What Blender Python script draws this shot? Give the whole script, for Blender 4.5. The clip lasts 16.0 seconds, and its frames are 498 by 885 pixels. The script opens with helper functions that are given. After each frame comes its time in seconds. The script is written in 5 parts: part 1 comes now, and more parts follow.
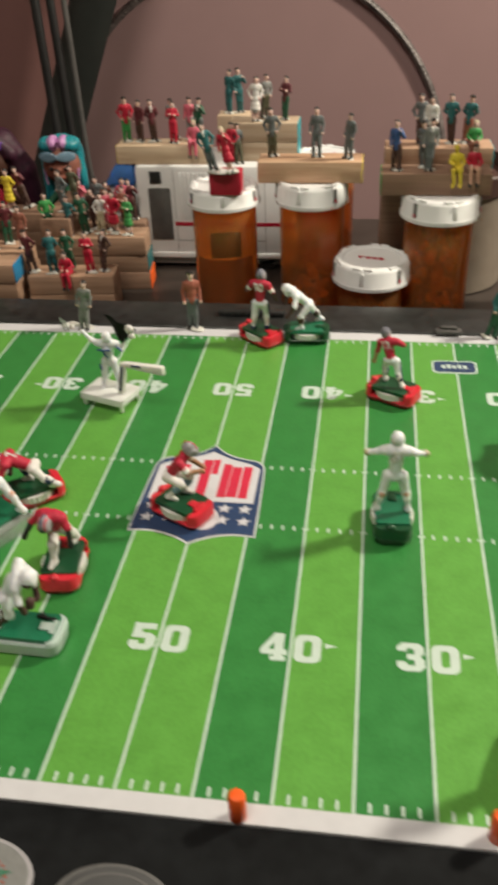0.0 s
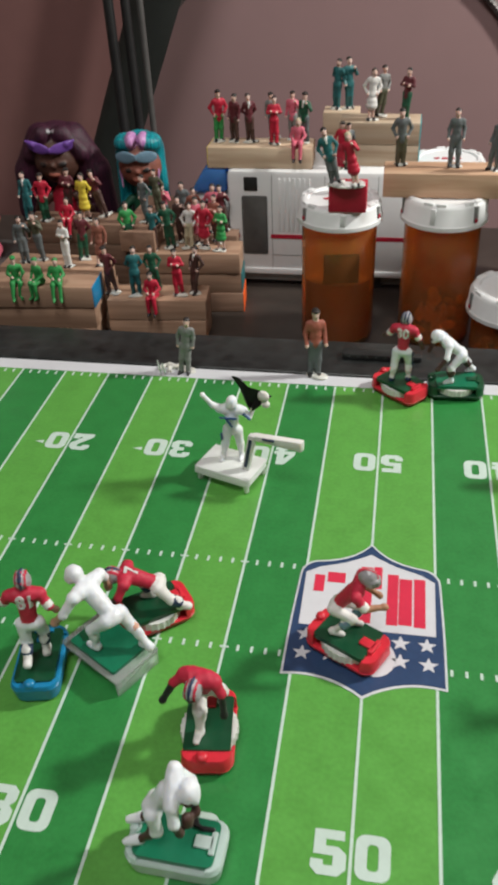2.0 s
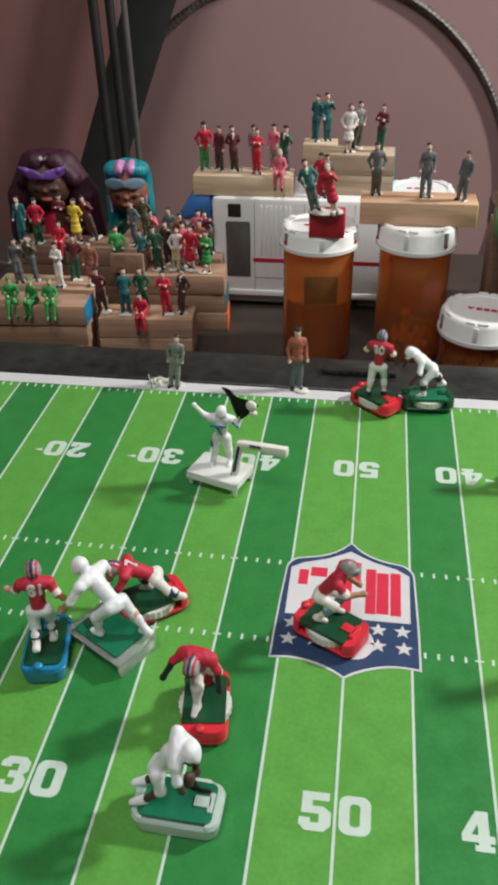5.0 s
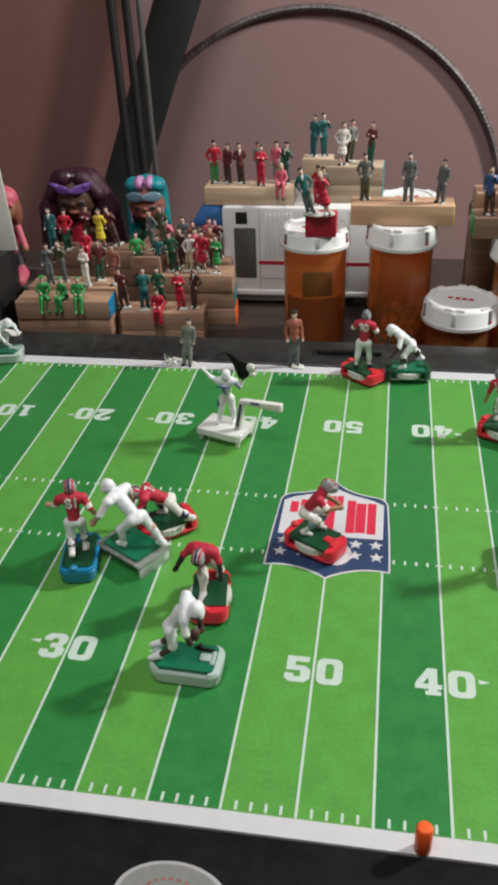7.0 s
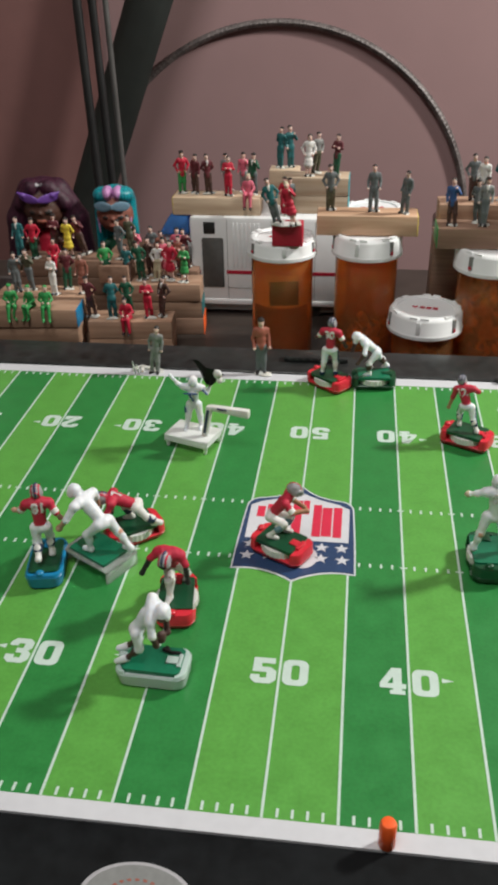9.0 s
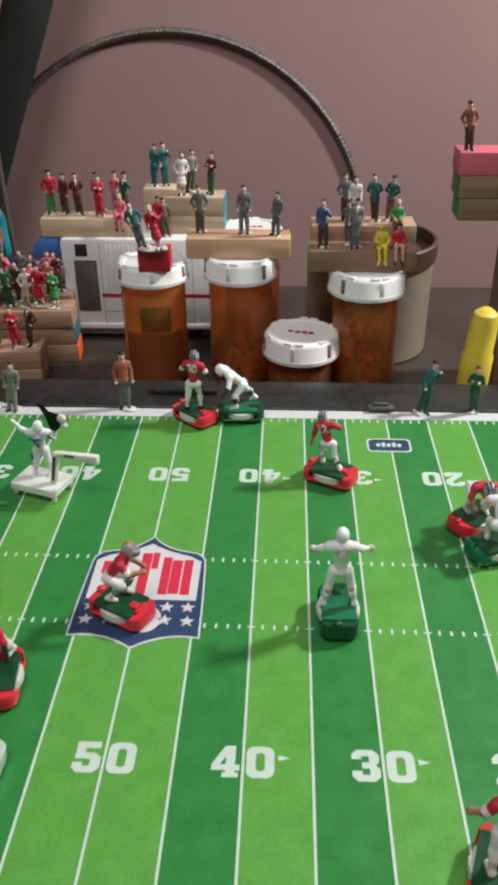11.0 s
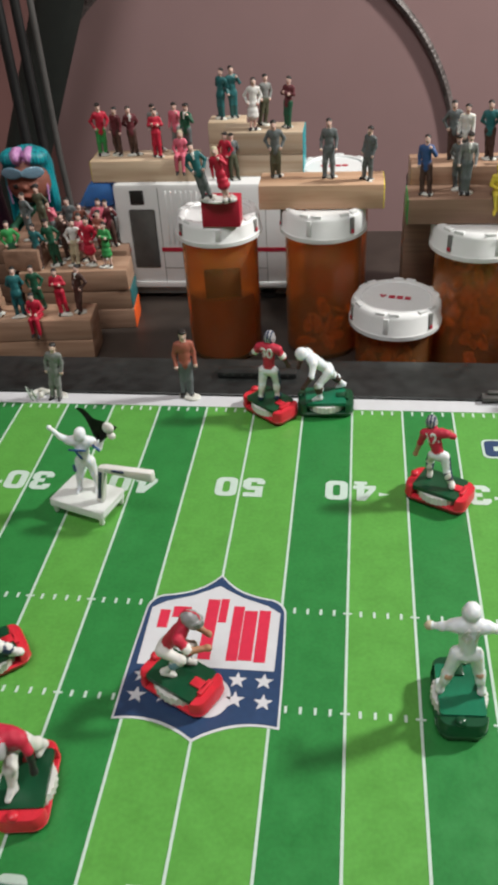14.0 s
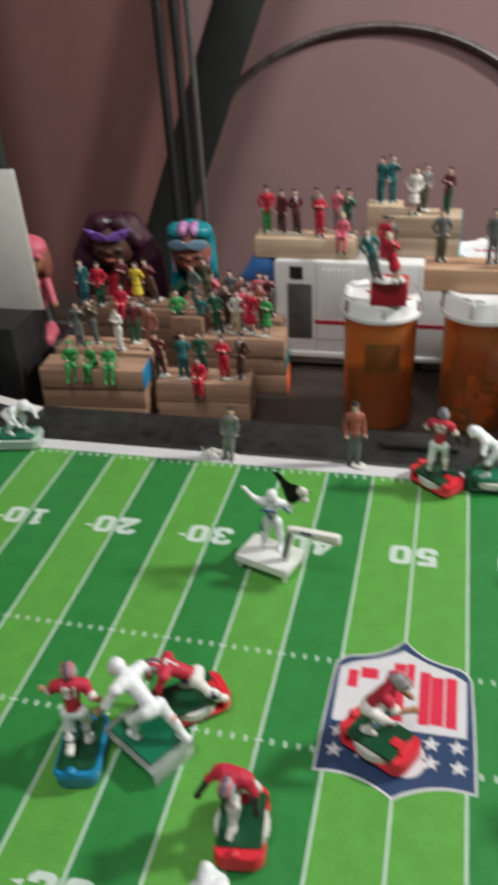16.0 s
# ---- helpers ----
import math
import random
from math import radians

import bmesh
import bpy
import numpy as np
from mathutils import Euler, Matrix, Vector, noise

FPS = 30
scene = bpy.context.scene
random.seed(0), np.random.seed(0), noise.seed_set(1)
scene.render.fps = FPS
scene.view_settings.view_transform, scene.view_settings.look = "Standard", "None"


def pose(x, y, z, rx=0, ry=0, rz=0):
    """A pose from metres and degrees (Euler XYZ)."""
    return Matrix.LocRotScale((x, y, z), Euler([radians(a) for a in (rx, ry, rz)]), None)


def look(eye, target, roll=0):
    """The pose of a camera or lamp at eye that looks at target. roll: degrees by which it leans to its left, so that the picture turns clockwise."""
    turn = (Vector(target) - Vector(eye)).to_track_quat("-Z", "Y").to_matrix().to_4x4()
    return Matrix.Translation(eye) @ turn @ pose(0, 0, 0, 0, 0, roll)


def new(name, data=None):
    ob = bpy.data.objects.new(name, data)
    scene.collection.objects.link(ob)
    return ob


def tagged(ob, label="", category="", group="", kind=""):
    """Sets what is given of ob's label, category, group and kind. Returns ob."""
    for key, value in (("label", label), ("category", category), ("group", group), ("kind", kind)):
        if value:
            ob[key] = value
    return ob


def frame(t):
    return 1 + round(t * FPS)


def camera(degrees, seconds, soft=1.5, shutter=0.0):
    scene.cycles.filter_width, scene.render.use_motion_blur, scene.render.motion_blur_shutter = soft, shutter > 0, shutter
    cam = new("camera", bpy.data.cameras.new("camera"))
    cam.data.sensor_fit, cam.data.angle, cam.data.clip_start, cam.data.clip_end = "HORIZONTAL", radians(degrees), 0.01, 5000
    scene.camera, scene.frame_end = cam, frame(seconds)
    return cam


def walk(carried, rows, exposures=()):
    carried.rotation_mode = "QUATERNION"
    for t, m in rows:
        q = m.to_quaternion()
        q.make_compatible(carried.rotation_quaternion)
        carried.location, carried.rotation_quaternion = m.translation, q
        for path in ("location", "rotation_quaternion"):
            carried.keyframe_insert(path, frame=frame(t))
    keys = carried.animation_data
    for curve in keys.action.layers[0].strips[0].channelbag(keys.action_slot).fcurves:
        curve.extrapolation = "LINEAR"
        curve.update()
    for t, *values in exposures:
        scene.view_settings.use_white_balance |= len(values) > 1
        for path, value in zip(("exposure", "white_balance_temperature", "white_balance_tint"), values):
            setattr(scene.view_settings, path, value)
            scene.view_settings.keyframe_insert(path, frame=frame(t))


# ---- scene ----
import numpy as np
from mathutils.bvhtree import BVHTree
cam = camera(33.46, 16.0, soft=3.7, shutter=0.6)
PATH = [
    (0, (0.0730, -0.2834, 0.2389), (0.0068, 0.1263, -0.0400), -2.53),
    (0.5, (0.0490, -0.2715, 0.2480), (-0.0287, 0.1384, -0.0276), -2.70),
    (1, (0.0321, -0.2516, 0.2471), (-0.0457, 0.1598, -0.0262), -2.66),
    (1.5, (0.0127, -0.2203, 0.2434), (-0.0619, 0.1820, -0.0440), -2.04),
    (2, (0.0001, -0.1952, 0.2361), (-0.0776, 0.2044, -0.0543), -2.49),
    (2.5, (-0.0016, -0.1811, 0.2272), (-0.0841, 0.2107, -0.0723), -2.90),
    (3, (-0.0055, -0.1846, 0.2328), (-0.0724, 0.2098, -0.0671), -0.79),
    (3.2, (-0.0089, -0.1864, 0.2368), (-0.0754, 0.2081, -0.0631), -0.63),
    (5.3, (0.0032, -0.2296, 0.2483), (-0.0608, 0.1810, -0.0297), -1.25),
    (5.5, (0.0084, -0.2339, 0.2497), (-0.0561, 0.1758, -0.0296), -1.33),
    (6, (0.0143, -0.2524, 0.2437), (-0.0533, 0.1596, -0.0315), -1.83),
    (6.5, (0.0225, -0.2716, 0.2458), (-0.0550, 0.1418, -0.0247), -3.08),
    (7, (0.0197, -0.2991, 0.2498), (-0.0563, 0.1191, -0.0135), -2.31),
    (7.5, (0.0167, -0.3031, 0.2426), (-0.0520, 0.1151, -0.0226), -1.22),
    (8, (0.0155, -0.3035, 0.2412), (-0.0427, 0.1175, -0.0222), -0.18),
    (8.5, (0.0176, -0.3048, 0.2501), (-0.0441, 0.1147, -0.0148), -1.00),
    (9, (0.0224, -0.3034, 0.2482), (-0.0366, 0.1212, -0.0091), -1.29),
    (9.5, (0.0273, -0.3005, 0.2535), (-0.0235, 0.1228, -0.0076), -0.84),
    (10, (0.0389, -0.3000, 0.2589), (0.0204, 0.1295, 0.0037), 1.55),
    (10.2, (0.0458, -0.2944, 0.2547), (0.0265, 0.1348, -0.0011), 1.00),
    (12.3, (0.0692, -0.2060, 0.2550), (0.0358, 0.2125, -0.0166), -3.41),
    (12.5, (0.0634, -0.1919, 0.2504), (0.0191, 0.2198, -0.0297), -3.98),
    (13, (0.0556, -0.1658, 0.2402), (-0.0011, 0.2367, -0.0509), -4.01),
    (13.5, (0.0546, -0.1632, 0.2346), (-0.0030, 0.2362, -0.0606), -3.88),
    (14, (0.0497, -0.1739, 0.2415), (-0.0104, 0.2264, -0.0520), -3.46),
    (14.5, (0.0468, -0.1875, 0.2441), (-0.0186, 0.2161, -0.0438), -3.73),
    (15, (0.0388, -0.1920, 0.2435), (-0.0279, 0.2106, -0.0455), -3.33),
    (15.5, (0.0303, -0.1965, 0.2460), (-0.0514, 0.2110, -0.0320), -4.22),
    (16, (0.0032, -0.1985, 0.2584), (-0.1029, 0.2147, -0.0024), -3.08),
]
walk(cam, [(t, look(eye, target, roll)) for t, eye, target, roll in PATH], [(0, 0.04, 7600, 10), (0.15, 0.02, 7300, 10), (0.4, 0.0, 6500, 10), (16, 0.0, 6500, 10)])

# ---- light ----
world = bpy.data.worlds.new("room_air")
scene.world = world
world.use_nodes = True
world.node_tree.nodes["Background"].inputs[0].default_value = (0.95, 0.86, 0.78, 1)
world.node_tree.nodes["Background"].inputs[1].default_value = 0.03
scene.view_settings.exposure = 0.0


def area_lamp(name, eye, target, size, power, color):
    data = bpy.data.lights.new(name, "AREA")
    data.shape, data.size, data.energy, data.color = "DISK", size, power, color
    ob = new(name, data)
    ob.matrix_world = look(eye, target)
    return ob


area_lamp("desk_lamp_light", (0.86, 0.40, 0.74), (0.0, 0.08, 0.0), 0.11, 14.9, (0.97, 0.955, 0.89))
# Added soft fill standing in for the room's ambient light, no actual fixture.
area_lamp("room_fill_light", (-0.1, -0.5, 1.55), (0.0, 0.3, 0.0), 0.7, 14.0, (0.97, 0.965, 0.93))


# ---- materials ----
def mat(name, color, rough=0.5, vary=0.12, grain=300.0, bump=0.05, metal=0.0, spec=0.5, soft_=0.0):
    """A painted or moulded surface: base colour with mottling at two scales and fine relief."""
    m = bpy.data.materials.new(name)
    m.use_nodes = True
    n, l = m.node_tree.nodes, m.node_tree.links
    b = n["Principled BSDF"]
    b.inputs["Roughness"].default_value = rough
    b.inputs["Metallic"].default_value = metal
    b.inputs["Specular IOR Level"].default_value = spec
    if soft_:
        b.inputs["Subsurface Weight"].default_value = soft_
        b.inputs["Subsurface Radius"].default_value = (1.0, 0.9, 0.8)
        b.inputs["Subsurface Scale"].default_value = 0.003
    tc = n.new("ShaderNodeTexCoord")
    big, fine = n.new("ShaderNodeTexNoise"), n.new("ShaderNodeTexNoise")
    big.inputs["Scale"].default_value, fine.inputs["Scale"].default_value = grain / 6, grain
    big.inputs["Detail"].default_value, fine.inputs["Detail"].default_value = 3, 5
    l.new(tc.outputs["Object"], big.inputs["Vector"])
    l.new(tc.outputs["Object"], fine.inputs["Vector"])
    add = n.new("ShaderNodeMath")
    add.operation = "ADD"
    l.new(big.outputs["Fac"], add.inputs[0])
    l.new(fine.outputs["Fac"], add.inputs[1])
    rng = n.new("ShaderNodeMapRange")
    rng.inputs["From Min"].default_value, rng.inputs["From Max"].default_value = 0.6, 1.4
    rng.inputs["To Min"].default_value, rng.inputs["To Max"].default_value = 1 - vary, 1 + vary
    l.new(add.outputs[0], rng.inputs["Value"])
    mul = n.new("ShaderNodeVectorMath")
    mul.operation = "SCALE"
    mul.inputs[0].default_value = color[:3]
    l.new(rng.outputs[0], mul.inputs["Scale"])
    l.new(mul.outputs[0], b.inputs["Base Color"])
    rr = n.new("ShaderNodeMapRange")
    rr.inputs["To Min"].default_value, rr.inputs["To Max"].default_value = max(rough - 0.1, 0.03), min(rough + 0.1, 1)
    l.new(big.outputs["Fac"], rr.inputs["Value"])
    l.new(rr.outputs[0], b.inputs["Roughness"])
    if bump:
        bp = n.new("ShaderNodeBump")
        bp.inputs["Strength"].default_value, bp.inputs["Distance"].default_value = bump, 0.0006
        l.new(fine.outputs["Fac"], bp.inputs["Height"])
        l.new(bp.outputs[0], b.inputs["Normal"])
    return m


def wood_mat(name, light, dark, scale=1.0):
    """Planed softwood: streaks along the block's x axis, each piece with its own grain."""
    m = bpy.data.materials.new(name)
    m.use_nodes = True
    n, l = m.node_tree.nodes, m.node_tree.links
    b = n["Principled BSDF"]
    b.inputs["Roughness"].default_value = 0.62
    tc, info = n.new("ShaderNodeTexCoord"), n.new("ShaderNodeObjectInfo")
    off = n.new("ShaderNodeVectorMath")
    off.operation = "ADD"
    sc = n.new("ShaderNodeVectorMath")
    sc.operation = "SCALE"
    sc.inputs[0].default_value = (0.7, 0.9, 1.3)
    l.new(info.outputs["Random"], sc.inputs["Scale"])
    l.new(tc.outputs["Object"], off.inputs[0])
    l.new(sc.outputs[0], off.inputs[1])
    mp = n.new("ShaderNodeMapping")
    mp.inputs["Scale"].default_value = (14 * scale, 150 * scale, 230 * scale)
    l.new(off.outputs[0], mp.inputs["Vector"])
    tex = n.new("ShaderNodeTexNoise")
    tex.inputs["Scale"].default_value, tex.inputs["Detail"].default_value, tex.inputs["Distortion"].default_value = 1.0, 6, 0.6
    l.new(mp.outputs[0], tex.inputs["Vector"])
    ramp = n.new("ShaderNodeValToRGB")
    ramp.color_ramp.elements[0].position, ramp.color_ramp.elements[0].color = 0.32, (*dark, 1)
    ramp.color_ramp.elements[1].position, ramp.color_ramp.elements[1].color = 0.62, (*light, 1)
    l.new(tex.outputs["Fac"], ramp.inputs[0])
    hsv = n.new("ShaderNodeHueSaturation")
    mr = n.new("ShaderNodeMapRange")
    mr.inputs["To Min"].default_value, mr.inputs["To Max"].default_value = 0.8, 1.12
    l.new(info.outputs["Random"], mr.inputs["Value"])
    l.new(mr.outputs[0], hsv.inputs["Value"])
    l.new(ramp.outputs[0], hsv.inputs["Color"])
    l.new(hsv.outputs[0], b.inputs["Base Color"])
    bp = n.new("ShaderNodeBump")
    bp.inputs["Strength"].default_value, bp.inputs["Distance"].default_value = 0.25, 0.0004
    l.new(tex.outputs["Fac"], bp.inputs["Height"])
    l.new(bp.outputs[0], b.inputs["Normal"])
    return m


def clear_mat(name, color, rough=0.08, weight=0.9, ior=1.45):
    m = mat(name, color, rough, 0.06, 120, 0.0)
    b = m.node_tree.nodes["Principled BSDF"]
    b.inputs["Transmission Weight"].default_value = weight
    b.inputs["IOR"].default_value = ior
    return m


GRASS_LIGHT = mat("light_turf_print", (0.097, 0.330, 0.057), 0.38, 0.15, 620, 0.03)
GRASS_DARK = mat("dark_turf_print", (0.025, 0.205, 0.047), 0.38, 0.17, 620, 0.03)
PRINT_WHITE = mat("white_print", (0.52, 0.64, 0.58), 0.4, 0.06, 500, 0.0)
BORDER_WHITE = mat("white_enamel", (0.60, 0.61, 0.645), 0.35, 0.06, 200, 0.02)
LOGO_NAVY = mat("navy_print", (0.024, 0.055, 0.130), 0.38, 0.15, 400, 0.0)
LOGO_RED = mat("red_print", (0.62, 0.030, 0.070), 0.38, 0.1, 400, 0.0)
RIM_BLACK = mat("black_frame_plastic", (0.020, 0.022, 0.022), 0.38, 0.75, 160, 0.25)
TABLE = mat("dark_table_top", (0.042, 0.032, 0.027), 0.5, 0.4, 60, 0.1)
WALL = mat("dusky_pink_wall", (0.358, 0.226, 0.228), 0.9, 0.05, 14, 0.15)
ROOM = mat("room_plaster", (0.42, 0.36, 0.32), 0.9, 0.08, 20, 0.1)
WOOD = wood_mat("pale_pine", (0.66, 0.52, 0.38), (0.54, 0.39, 0.265))
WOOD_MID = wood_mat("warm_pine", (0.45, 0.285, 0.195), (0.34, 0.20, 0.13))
WOOD_WARM = wood_mat("orange_pine", (0.58, 0.385, 0.255), (0.44, 0.25, 0.15))
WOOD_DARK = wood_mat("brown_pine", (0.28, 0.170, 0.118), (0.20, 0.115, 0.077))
CAP_WHITE = mat("white_cap_plastic", (0.79, 0.80, 0.81), 0.42, 0.04, 150, 0.03)
AMBER = clear_mat("amber_plastic", (1.0, 0.45, 0.15), 0.14, 0.88)
AMBER_DARK = mat("amber_label_paper", (0.45, 0.10, 0.025), 0.6, 0.25, 160, 0.1)
PILL = mat("orange_wrapper", (0.75, 0.30, 0.06), 0.5, 0.35, 180, 0.2)
BLACK = mat("black_plastic", (0.016, 0.016, 0.017), 0.45, 0.3, 200, 0.1)
GREY = mat("dark_grey_plastic", (0.085, 0.082, 0.080), 0.5, 0.2, 200, 0.1)
CLEAR = clear_mat("clear_plastic", (0.82, 0.98, 0.94), 0.25, 0.50)
CLEAR_THIN = clear_mat("clear_thin_plastic", (0.90, 0.97, 0.94), 0.22, 0.80)
BLUE_LENS = clear_mat("blue_lens_plastic", (0.10, 0.32, 0.78), 0.12, 0.5)
MILKY = clear_mat("milky_plastic", (0.93, 0.95, 0.94), 0.35, 0.30)
RIM_SLOPE = mat("black_slope_plastic", (0.007, 0.008, 0.009), 0.6, 0.6, 160, 0.2, spec=0.10)

C = {}
for key, rgb, rough in (
        ("skin", (0.60, 0.34, 0.25), 0.55), ("face", (0.66, 0.46, 0.40), 0.5), ("glue", (0.60, 0.60, 0.56), 0.35), ("brown_skin", (0.085, 0.036, 0.025), 0.5), ("hair", (0.02, 0.016, 0.015), 0.5),
        ("white", (0.70, 0.69, 0.67), 0.5), ("shell", (0.73, 0.76, 0.80), 0.42), ("red", (0.48, 0.014, 0.042), 0.5),
        ("scarlet", (0.50, 0.018, 0.050), 0.62), ("base_red", (0.62, 0.024, 0.042), 0.4), ("orange", (0.85, 0.12, 0.022), 0.4),
        ("rust", (0.32, 0.092, 0.062), 0.65), ("maroon", (0.115, 0.020, 0.028), 0.5), ("brown", (0.26, 0.090, 0.062), 0.55), ("umber", (0.065, 0.030, 0.024), 0.55),
        ("teal", (0.018, 0.125, 0.135), 0.5), ("bottle", (0.012, 0.085, 0.045), 0.5), ("leaf", (0.035, 0.28, 0.075), 0.5),
        ("deck", (0.006, 0.062, 0.026), 0.32), ("jade", (0.006, 0.150, 0.075), 0.35), ("slate", (0.115, 0.130, 0.135), 0.55),
        ("grey", (0.20, 0.205, 0.20), 0.55), ("olive", (0.080, 0.082, 0.050), 0.55), ("blue", (0.030, 0.080, 0.220), 0.5),
        ("base_blue", (0.010, 0.210, 0.420), 0.35), ("yellow", (0.72, 0.56, 0.060), 0.45), ("pink", (0.62, 0.13, 0.19), 0.5),
        ("black", (0.014, 0.013, 0.014), 0.45), ("silver", (0.34, 0.33, 0.35), 0.3), ("sand", (0.50, 0.44, 0.30), 0.6),
        ("purple", (0.165, 0.070, 0.35), 0.35), ("plum_hair", (0.045, 0.006, 0.022), 0.6), ("aqua", (0.010, 0.33, 0.38), 0.3),
        ("lilac", (0.62, 0.36, 0.62), 0.3), ("navy", (0.020, 0.035, 0.085), 0.5), ("tan", (0.40, 0.20, 0.11), 0.5), ("smoke", (0.16, 0.27, 0.36), 0.15)):
    C[key] = mat(key + "_paint", rgb, rough, 0.06 if key in ("shell", "white") else 0.14, 500, 0.05, soft_={"shell": 0.6, "white": 0.3, "face": 0.3, "glue": 0.5}.get(key, 0.0))


# ---- mesh tools ----
def mesh_of(name, bm, mats, smooth=0.7):
    me = bpy.data.meshes.new(name)
    bmesh.ops.recalc_face_normals(bm, faces=bm.faces[:])
    bm.to_mesh(me)
    bm.free()
    for m in mats:
        me.materials.append(m)
    if smooth:
        me.shade_smooth()
        me.set_sharp_from_angle(angle=smooth)
    else:
        me.shade_flat()
    return me


def part(name, bm, material, parent=None, label="", smooth=0.7):
    mats = material if isinstance(material, (list, tuple)) else [material]
    ob = new(name, mesh_of(name, bm, mats, smooth))
    if parent is not None:
        ob.parent = parent
    if label:
        ob["label"] = label
    return ob


def thing(name, m, label, category, group="", kind=""):
    ob = new(name)
    ob.empty_display_size = 0.01
    ob.matrix_basis = m
    return tagged(ob, label, category, group, kind)


def box(bm, lo, hi, bevel=0.0, mi=0, seg=2):
    """A box between two corners with rounded edges."""
    start = len(bm.faces)
    geo = bmesh.ops.create_cube(bm, size=1)
    v = geo["verts"]
    c = [(a + b) / 2 for a, b in zip(lo, hi)]
    s = [b - a for a, b in zip(lo, hi)]
    for p in v:
        p.co = Vector((p.co.x * s[0] + c[0], p.co.y * s[1] + c[1], p.co.z * s[2] + c[2]))
    if bevel:
        e = list({e for p in v for e in p.link_edges})
        bmesh.ops.bevel(bm, geom=e, offset=bevel, segments=seg, affect="EDGES", profile=0.5)
    bm.faces.ensure_lookup_table()
    for f in bm.faces[start:] if len(bm.faces) > start else []:
        f.material_index = mi
    return bm


def ring(bm, c, ax, ay, n):
    return [bm.verts.new(Vector(c) + ax * math.cos(2 * math.pi * i / n) + ay * math.sin(2 * math.pi * i / n)) for i in range(n)]


def skin_rings(bm, rings, mi=0, close=True):
    n = len(rings[0])
    for a, b in zip(rings, rings[1:]):
        for i in range(n):
            f = bm.faces.new((a[i], a[(i + 1) % n], b[(i + 1) % n], b[i]))
            f.material_index = mi
    if close:
        bm.faces.new(rings[0][::-1]).material_index = mi
        bm.faces.new(rings[-1]).material_index = mi


def limb(bm, a, b, ra, rb, mi=0, n=8, flat=1.0):
    """A tapered limb with rounded ends from a to b."""
    a, b = Vector(a), Vector(b)
    d = (b - a).normalized()
    u = Vector((1, 0, 0)) - d * d.x if abs(d.x) < 0.9 else Vector((0, 1, 0)) - d * d.y
    u.normalize()
    w = d.cross(u)
    rs = []
    for s, r, o in ((-0.75, 0.6, 0), (-0.3, 0.94, 0), (0, 1, 0), (0, 1, 1), (0.3, 0.94, 1), (0.75, 0.6, 1)):
        rad = ra if o == 0 else rb
        rs.append(ring(bm, (a if o == 0 else b) + d * s * rad, u * rad * r, w * rad * r * flat, n))
    skin_rings(bm, rs, mi)


def ball(bm, c, r, mi=0, n=10, m=6, turn=None):
    r = (r, r, r) if not isinstance(r, (tuple, list)) else r
    rs = []
    t = turn or Matrix.Identity(3)
    for j in range(1, m):
        th = math.pi * j / m
        rs.append([bm.verts.new(Vector(c) + t @ Vector((r[0] * math.sin(th) * math.cos(2 * math.pi * i / n), r[1] * math.sin(th) * math.sin(2 * math.pi * i / n), -r[2] * math.cos(th)))) for i in range(n)])
    skin_rings(bm, rs, mi)


def lathe(bm, profile, n=40, mi=0, c=(0, 0, 0), close=True):
    rs = [ring(bm, (c[0], c[1], c[2] + z), Vector((r, 0, 0)), Vector((0, r, 0)), n) for r, z in profile]
    skin_rings(bm, rs, mi, close)


def plate(bm, pts, z0, z1, mi=0):
    """A flat piece of that outline between two heights."""
    top = [bm.verts.new((x, y, z1)) for x, y in pts]
    low = [bm.verts.new((x, y, z0)) for x, y in pts]
    bm.faces.new(top).material_index = mi
    bm.faces.new(low[::-1]).material_index = mi
    n = len(pts)
    for i in range(n):
        bm.faces.new((low[i], low[(i + 1) % n], top[(i + 1) % n], top[i])).material_index = mi


def tube(bm, pts, r, n=8, mi=0):
    rs = []
    for i, p in enumerate(pts):
        d = (Vector(pts[min(i + 1, len(pts) - 1)]) - Vector(pts[max(i - 1, 0)])).normalized()
        u = d.cross(Vector((0.0, 1.0, 0.001))).normalized()
        rs.append(ring(bm, p, u * r, d.cross(u) * r, n))
    skin_rings(bm, rs, mi)


def letters(name, text, m, height, bold, material, parent=None, wide=1.0, depth=0.0001, label=""):
    """Flat lettering in the built-in font, centred on m, as a mesh."""
    cu = bpy.data.curves.new(name, "FONT")
    cu.body, cu.size, cu.align_x, cu.align_y = text, 1.0, "CENTER", "CENTER"
    cu.offset, cu.extrude, cu.resolution_u = bold, 0.01, 6
    tmp = bpy.data.objects.new(name, cu)
    scene.collection.objects.link(tmp)
    bpy.context.view_layer.update()
    me = bpy.data.meshes.new_from_object(tmp.evaluated_get(bpy.context.evaluated_depsgraph_get()))
    bpy.data.objects.remove(tmp)
    xs = [v.co for v in me.vertices]
    lo = [min(v[i] for v in xs) for i in range(3)]
    hi = [max(v[i] for v in xs) for i in range(3)]
    k = height / (hi[1] - lo[1])
    for v in me.vertices:
        v.co = Vector(((v.co.x - (lo[0] + hi[0]) / 2) * k * wide, (v.co.y - (lo[1] + hi[1]) / 2) * k, depth if v.co.z > 0 else -depth))
    me.materials.clear()
    me.materials.append(material)
    ob = new(name, me)
    ob.matrix_basis = m
    if parent is not None:
        ob.parent = parent
    if label:
        ob["label"] = label
    return ob


